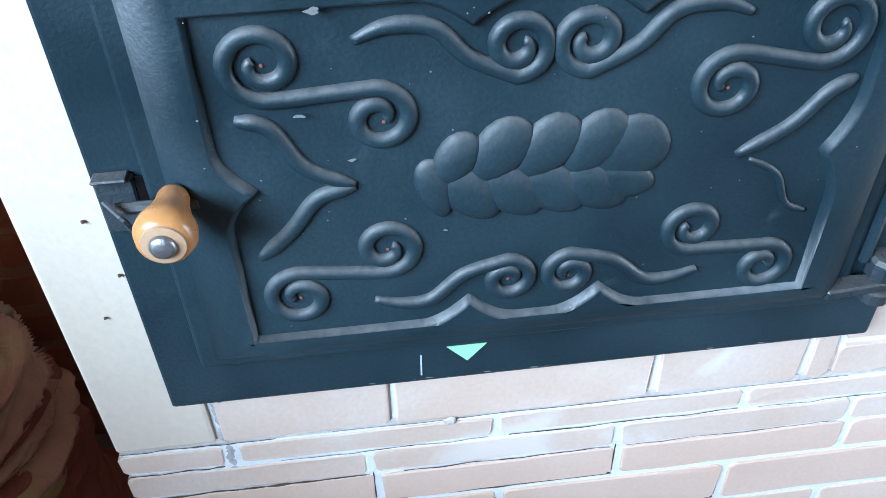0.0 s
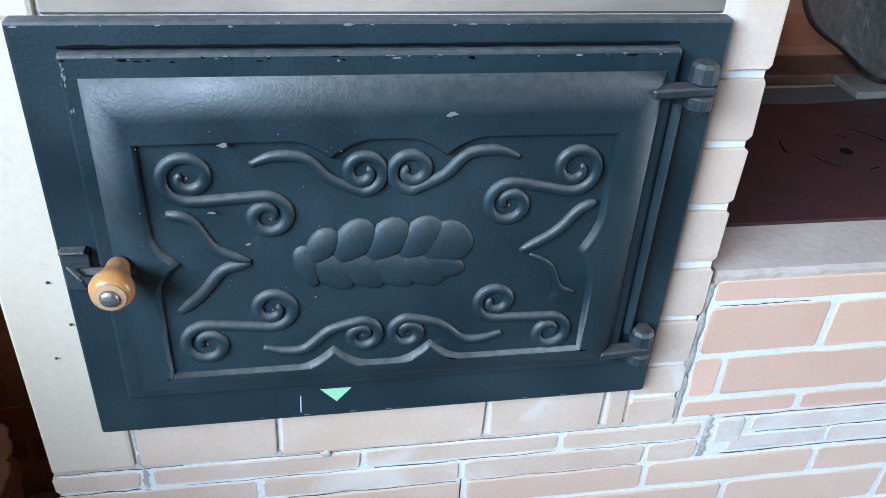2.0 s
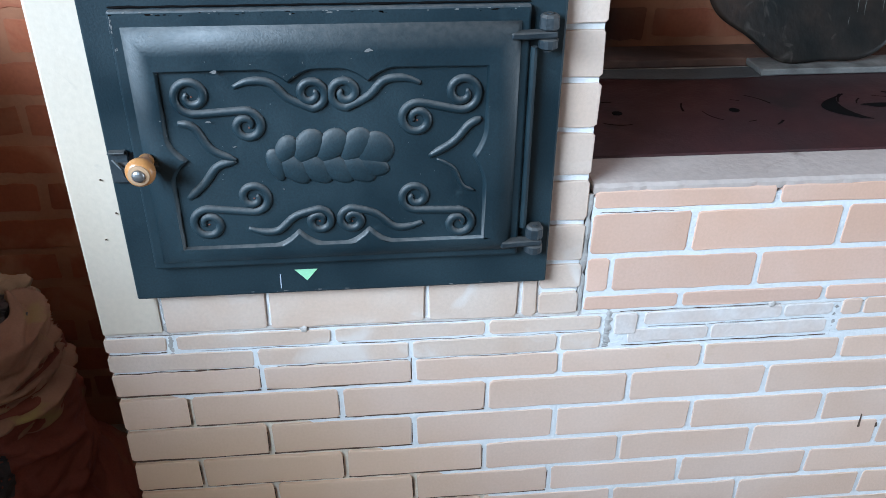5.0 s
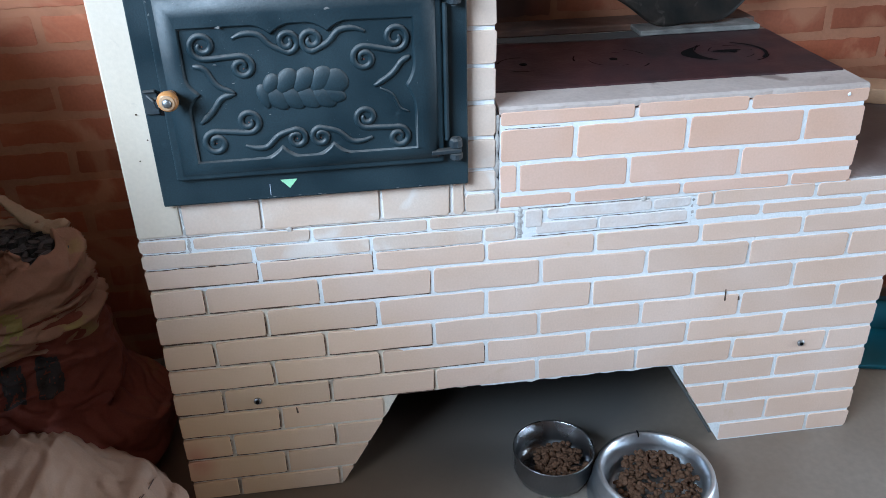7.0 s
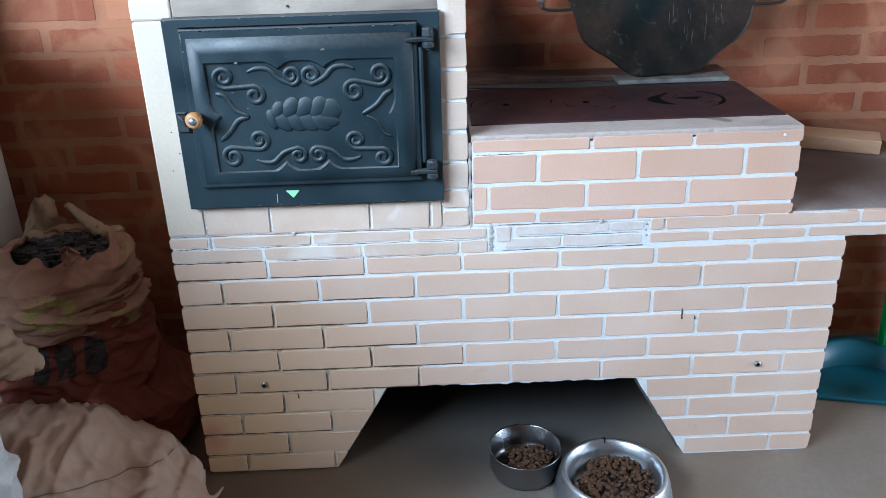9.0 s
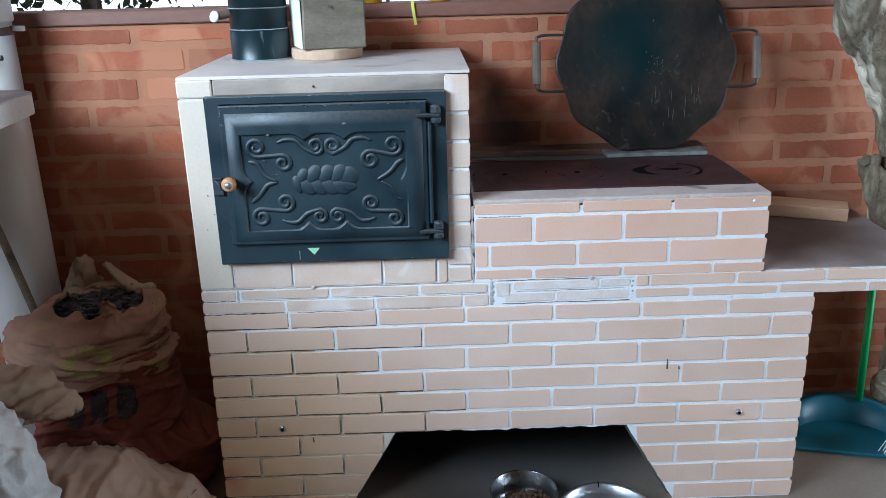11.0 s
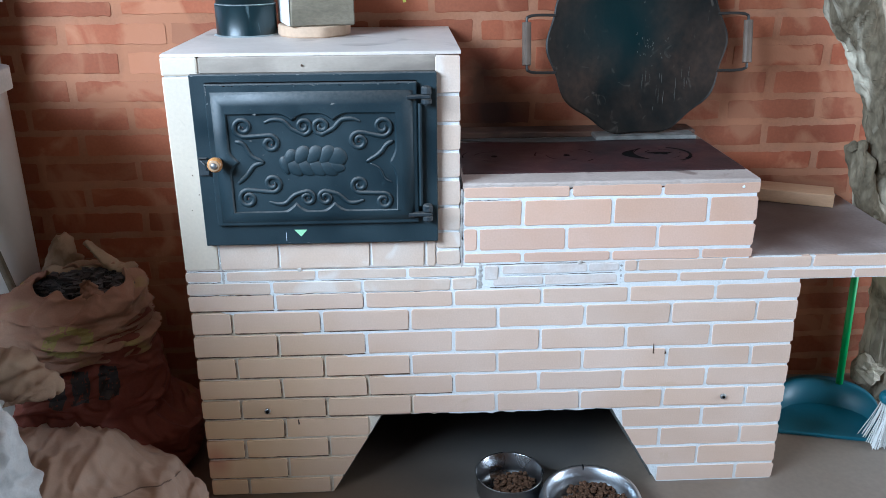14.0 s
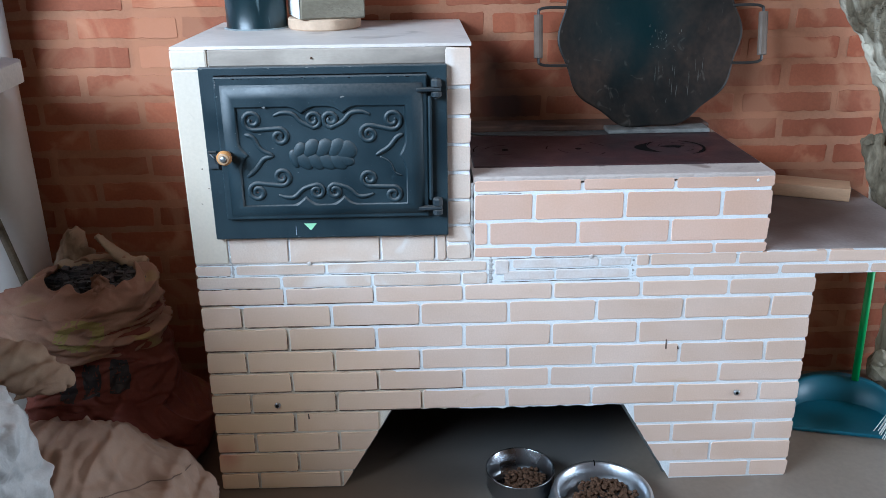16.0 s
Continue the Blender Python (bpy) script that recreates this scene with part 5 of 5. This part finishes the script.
part("tied_top", folds(blob(0.07, 0.06, 0.05, 30, 20, 2.0, 0.012, 12, 3), 0.012, 14, 1.0), "clear_sack", clear, "gathered plastic top", True, pose(-0.44, -0.45, 0.6))

# ---- beside the shelf ----
post = thing("tree_trunk_post", "crooked grey tree trunk post with peeling whitewash", "post")


def bark(points, radius, seed, sides=44):
    """A gnarled log: long ridges, flakes of bark and hollows."""
    pts = smooth_line(points, 26)
    bm = tube(pts, radius, sides)
    bm.normal_update()
    for v in bm.verts:
        p = v.co
        k = 1.2 * noise.noise(Vector((p.x * 12, p.y * 12, p.z * 3.2)) + Vector((seed, 0, 0)))
        ridge = 1 - 2.2 * abs(noise.noise(Vector((p.x * 30, p.y * 30, p.z * 6)) + Vector((0, seed, 0))))
        flake = noise.noise(Vector((p.x * 55, p.y * 55, p.z * 26)))
        v.co += v.normal * (0.012 * k + 0.009 * ridge + 0.009 * flake)
    return bm


part("trunk", bark([(2.32, 0.47, 0.0), (2.30, 0.47, 0.35), (2.255, 0.465, 0.66), (2.19, 0.46, 0.85), (2.14, 0.46, 1.05), (2.06, 0.465, 1.22), (2.005, 0.47, 1.36), (1.99, 0.47, 1.7), (2.03, 0.47, 2.6), (2.02, 0.47, ROOF)], lambda t: 0.08 - 0.016 * math.sin(min(1, t * 1.6) * math.pi), 1.0), "trunk", post)
part("side_limb", bark([(2.20, 0.44, 0.62), (2.135, 0.44, 0.72), (2.09, 0.44, 0.82), (2.068, 0.44, 0.875), (2.06, 0.44, 0.895)], lambda t: (0.046 - 0.016 * t) * (1 if t < 0.85 else math.sqrt(max(0.03, 1 - ((t - 0.85) / 0.15) ** 2))), 5.0, 30), "trunk", post, "broken grey side limb")
part("knot", blob(0.055, 0.05, 0.05, 16, 12, 2, 0.03, 18, 4, False), "trunk", post, place=pose(2.235, 0.42, 0.06))

dustpan = thing("dustpan", "teal plastic dustpan with a bright green stick", "dustpan", place=pose(2.045, 0.30, 0.0, 0, 0, -14))
n = 28
bm = bmesh.new()
rows = []
for i in range(n + 1):
    a = math.pi * i / n
    x, y = 0.155 * math.cos(a), 0.125 * math.sin(a) ** 0.8
    lean = 0.028
    rows.append([bm.verts.new(p) for p in ((x, y - 0.02, 0.002), (x * 1.0, y + 0.002, 0.062 + 0.02 * math.sin(a)), (x * 1.0, y + 0.01, 0.066 + 0.024 * math.sin(a)), (x * 0.95, (y - 0.016) * 0.95, 0.062 + 0.024 * math.sin(a)), (x * 0.93, (y - lean - 0.008) * 0.94, 0.008))])
for a, b in zip(rows, rows[1:]):
    for k in range(4):
        bm.faces.new((a[k], a[k + 1], b[k + 1], b[k]))
part("pan_wall", bm, "teal_plastic", dustpan, smooth=True)
tray = [(0.155, -0.02)] + [(0.155 * math.cos(math.pi * i / n), 0.125 * math.sin(math.pi * i / n) ** 0.8 - 0.02) for i in range(1, n)] + [(-0.155, -0.02), (-0.165, -0.115), (0.165, -0.115)]
part("pan_tray", prism(tray, 0.001, 0.007, "z"), "teal_plastic", dustpan)
part("pan_lip", a_box(-0.165, 0.165, -0.118, -0.108, 0.0005, 0.013, 0.003), "teal_plastic", dustpan)
part("stick", tube([(0.055, 0.1, 0.085), (0.05, 0.13, 0.62)], 0.0115, 14), "green_plastic", dustpan, "bright green plastic stick", True)

broom = thing("broom", "teal broom with splayed white bristles", "broom", place=pose(2.20, 0.17, 0.0))
part("head", blob(0.085, 0.03, 0.026, 24, 14, 3.2, 0, 1, 0, False), "teal_plastic", broom, smooth=True, place=pose(0.02, 0, 0.128))
bm = bmesh.new()
for k in range(280):
    u, w = random.uniform(-1, 1), random.uniform(-1, 1)
    x, y = 0.02 + 0.072 * u, 0.02 * w
    tip = (0.02 + 0.072 * u * 1.45 - 0.012 + random.uniform(-0.01, 0.01), y * 2.3 - 0.012 + random.uniform(-0.008, 0.008), random.uniform(0.002, 0.012))
    mid = ((x + tip[0]) / 2 - 0.004 * u, (y + tip[1]) / 2, 0.075)
    tube([(x, y, 0.136), mid, tip], 0.0017, 4, bm=bm)
tagged(part("bristles", bm, "bristle", broom, "white plastic bristles"), kind="stuff")
part("stick", tube([(0.03, 0.0, 0.165), (0.28, 0.12, 1.2)], 0.011, 12), "teal_plastic", broom)

# ---- bowls ----
def pellet():
    bm = bmesh.new()
    bmesh.ops.create_uvsphere(bm, u_segments=8, v_segments=5, radius=1.0)
    vs, fs = [v.co.copy() for v in bm.verts], [[v.index for v in f.verts] for f in bm.faces]
    bm.free()
    return vs, fs


PELLET = pellet()


def food(parent, r, z, count, seed, dx=0.012):
    """A heap of pellets as one loose mass."""
    rnd = random.Random(seed)
    verts, faces = [], []
    for k in range(count):
        a, q = rnd.uniform(0, 2 * math.pi), r * math.sqrt(rnd.random())
        m = pose(q * math.cos(a) + dx, q * math.sin(a) + 0.008, z + 0.012 * (1 - (q / r) ** 2) + rnd.uniform(-0.006, 0.008), rnd.uniform(-38, 38), rnd.uniform(-38, 38), rnd.uniform(0, 360))
        m = m @ Matrix.Diagonal((rnd.uniform(0.0068, 0.0084), rnd.uniform(0.0068, 0.0084), rnd.uniform(0.0034, 0.0044), 1))
        base = len(verts)
        verts += [tuple(m @ v) for v in PELLET[0]]
        faces += [[base + i for i in f] for f in PELLET[1]]
    data = bpy.data.meshes.new("kibble")
    data.from_pydata(verts, [], faces)
    data.materials.append(M["kibble"])
    for p in data.polygons:
        p.use_smooth = True
    ob = new("kibble", data)
    ob.parent = parent
    tagged(ob, "brown dry pet food pellets", kind="stuff")


bowl_a = thing("pet_bowl", "straight steel pet bowl holding dry food", "bowl", "pet bowls", place=pose(0.958, -0.045, 0.0005))
part("bowl_shell", lathe([(0.074, 0), (0.084, 0.006), (0.0935, 0.03), (0.094, 0.078), (0.0965, 0.081), (0.0955, 0.0835), (0.0925, 0.081), (0.0915, 0.03), (0.08, 0.009), (0.04, 0.007)], 64), "steel", bowl_a, smooth=True)
food(bowl_a, 0.062, 0.026, 190, 3, 0.02)
bowl_b = thing("pet_bowl", "wide flared metal pet bowl full of dry food", "bowl", "pet bowls", place=pose(1.168, -0.155, 0.0005))
part("bowl_shell", lathe([(0.148, 0), (0.1505, 0.004), (0.149, 0.012), (0.1455, 0.026), (0.1462, 0.029), (0.1445, 0.032), (0.1405, 0.05), (0.1412, 0.053), (0.1395, 0.056), (0.1335, 0.077), (0.13, 0.083), (0.1245, 0.084), (0.1195, 0.08), (0.113, 0.055), (0.104, 0.02), (0.09, 0.014), (0.04, 0.013)], 72), "aluminium", bowl_b, smooth=True)
part("rim_nick", a_box(0.0, 0.003, 0.118, 0.132, 0.072, 0.0855), "dark_gap", bowl_b)
food(bowl_b, 0.098, 0.036, 330, 5)

# ---- bricks of the wall ----
COURSE = 0.0852
k = 0
z = 1.338
while z > 0.02:
    z0 = max(0.0, z - (0.066 if k == 0 else COURSE))
    x = -0.96 if k % 2 else -1.099
    while x < 2.75:
        w = 0.312
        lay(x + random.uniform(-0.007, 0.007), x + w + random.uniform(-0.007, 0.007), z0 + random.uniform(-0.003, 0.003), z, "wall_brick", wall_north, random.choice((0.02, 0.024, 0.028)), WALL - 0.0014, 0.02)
        x += w
    z = z0
    k += 1
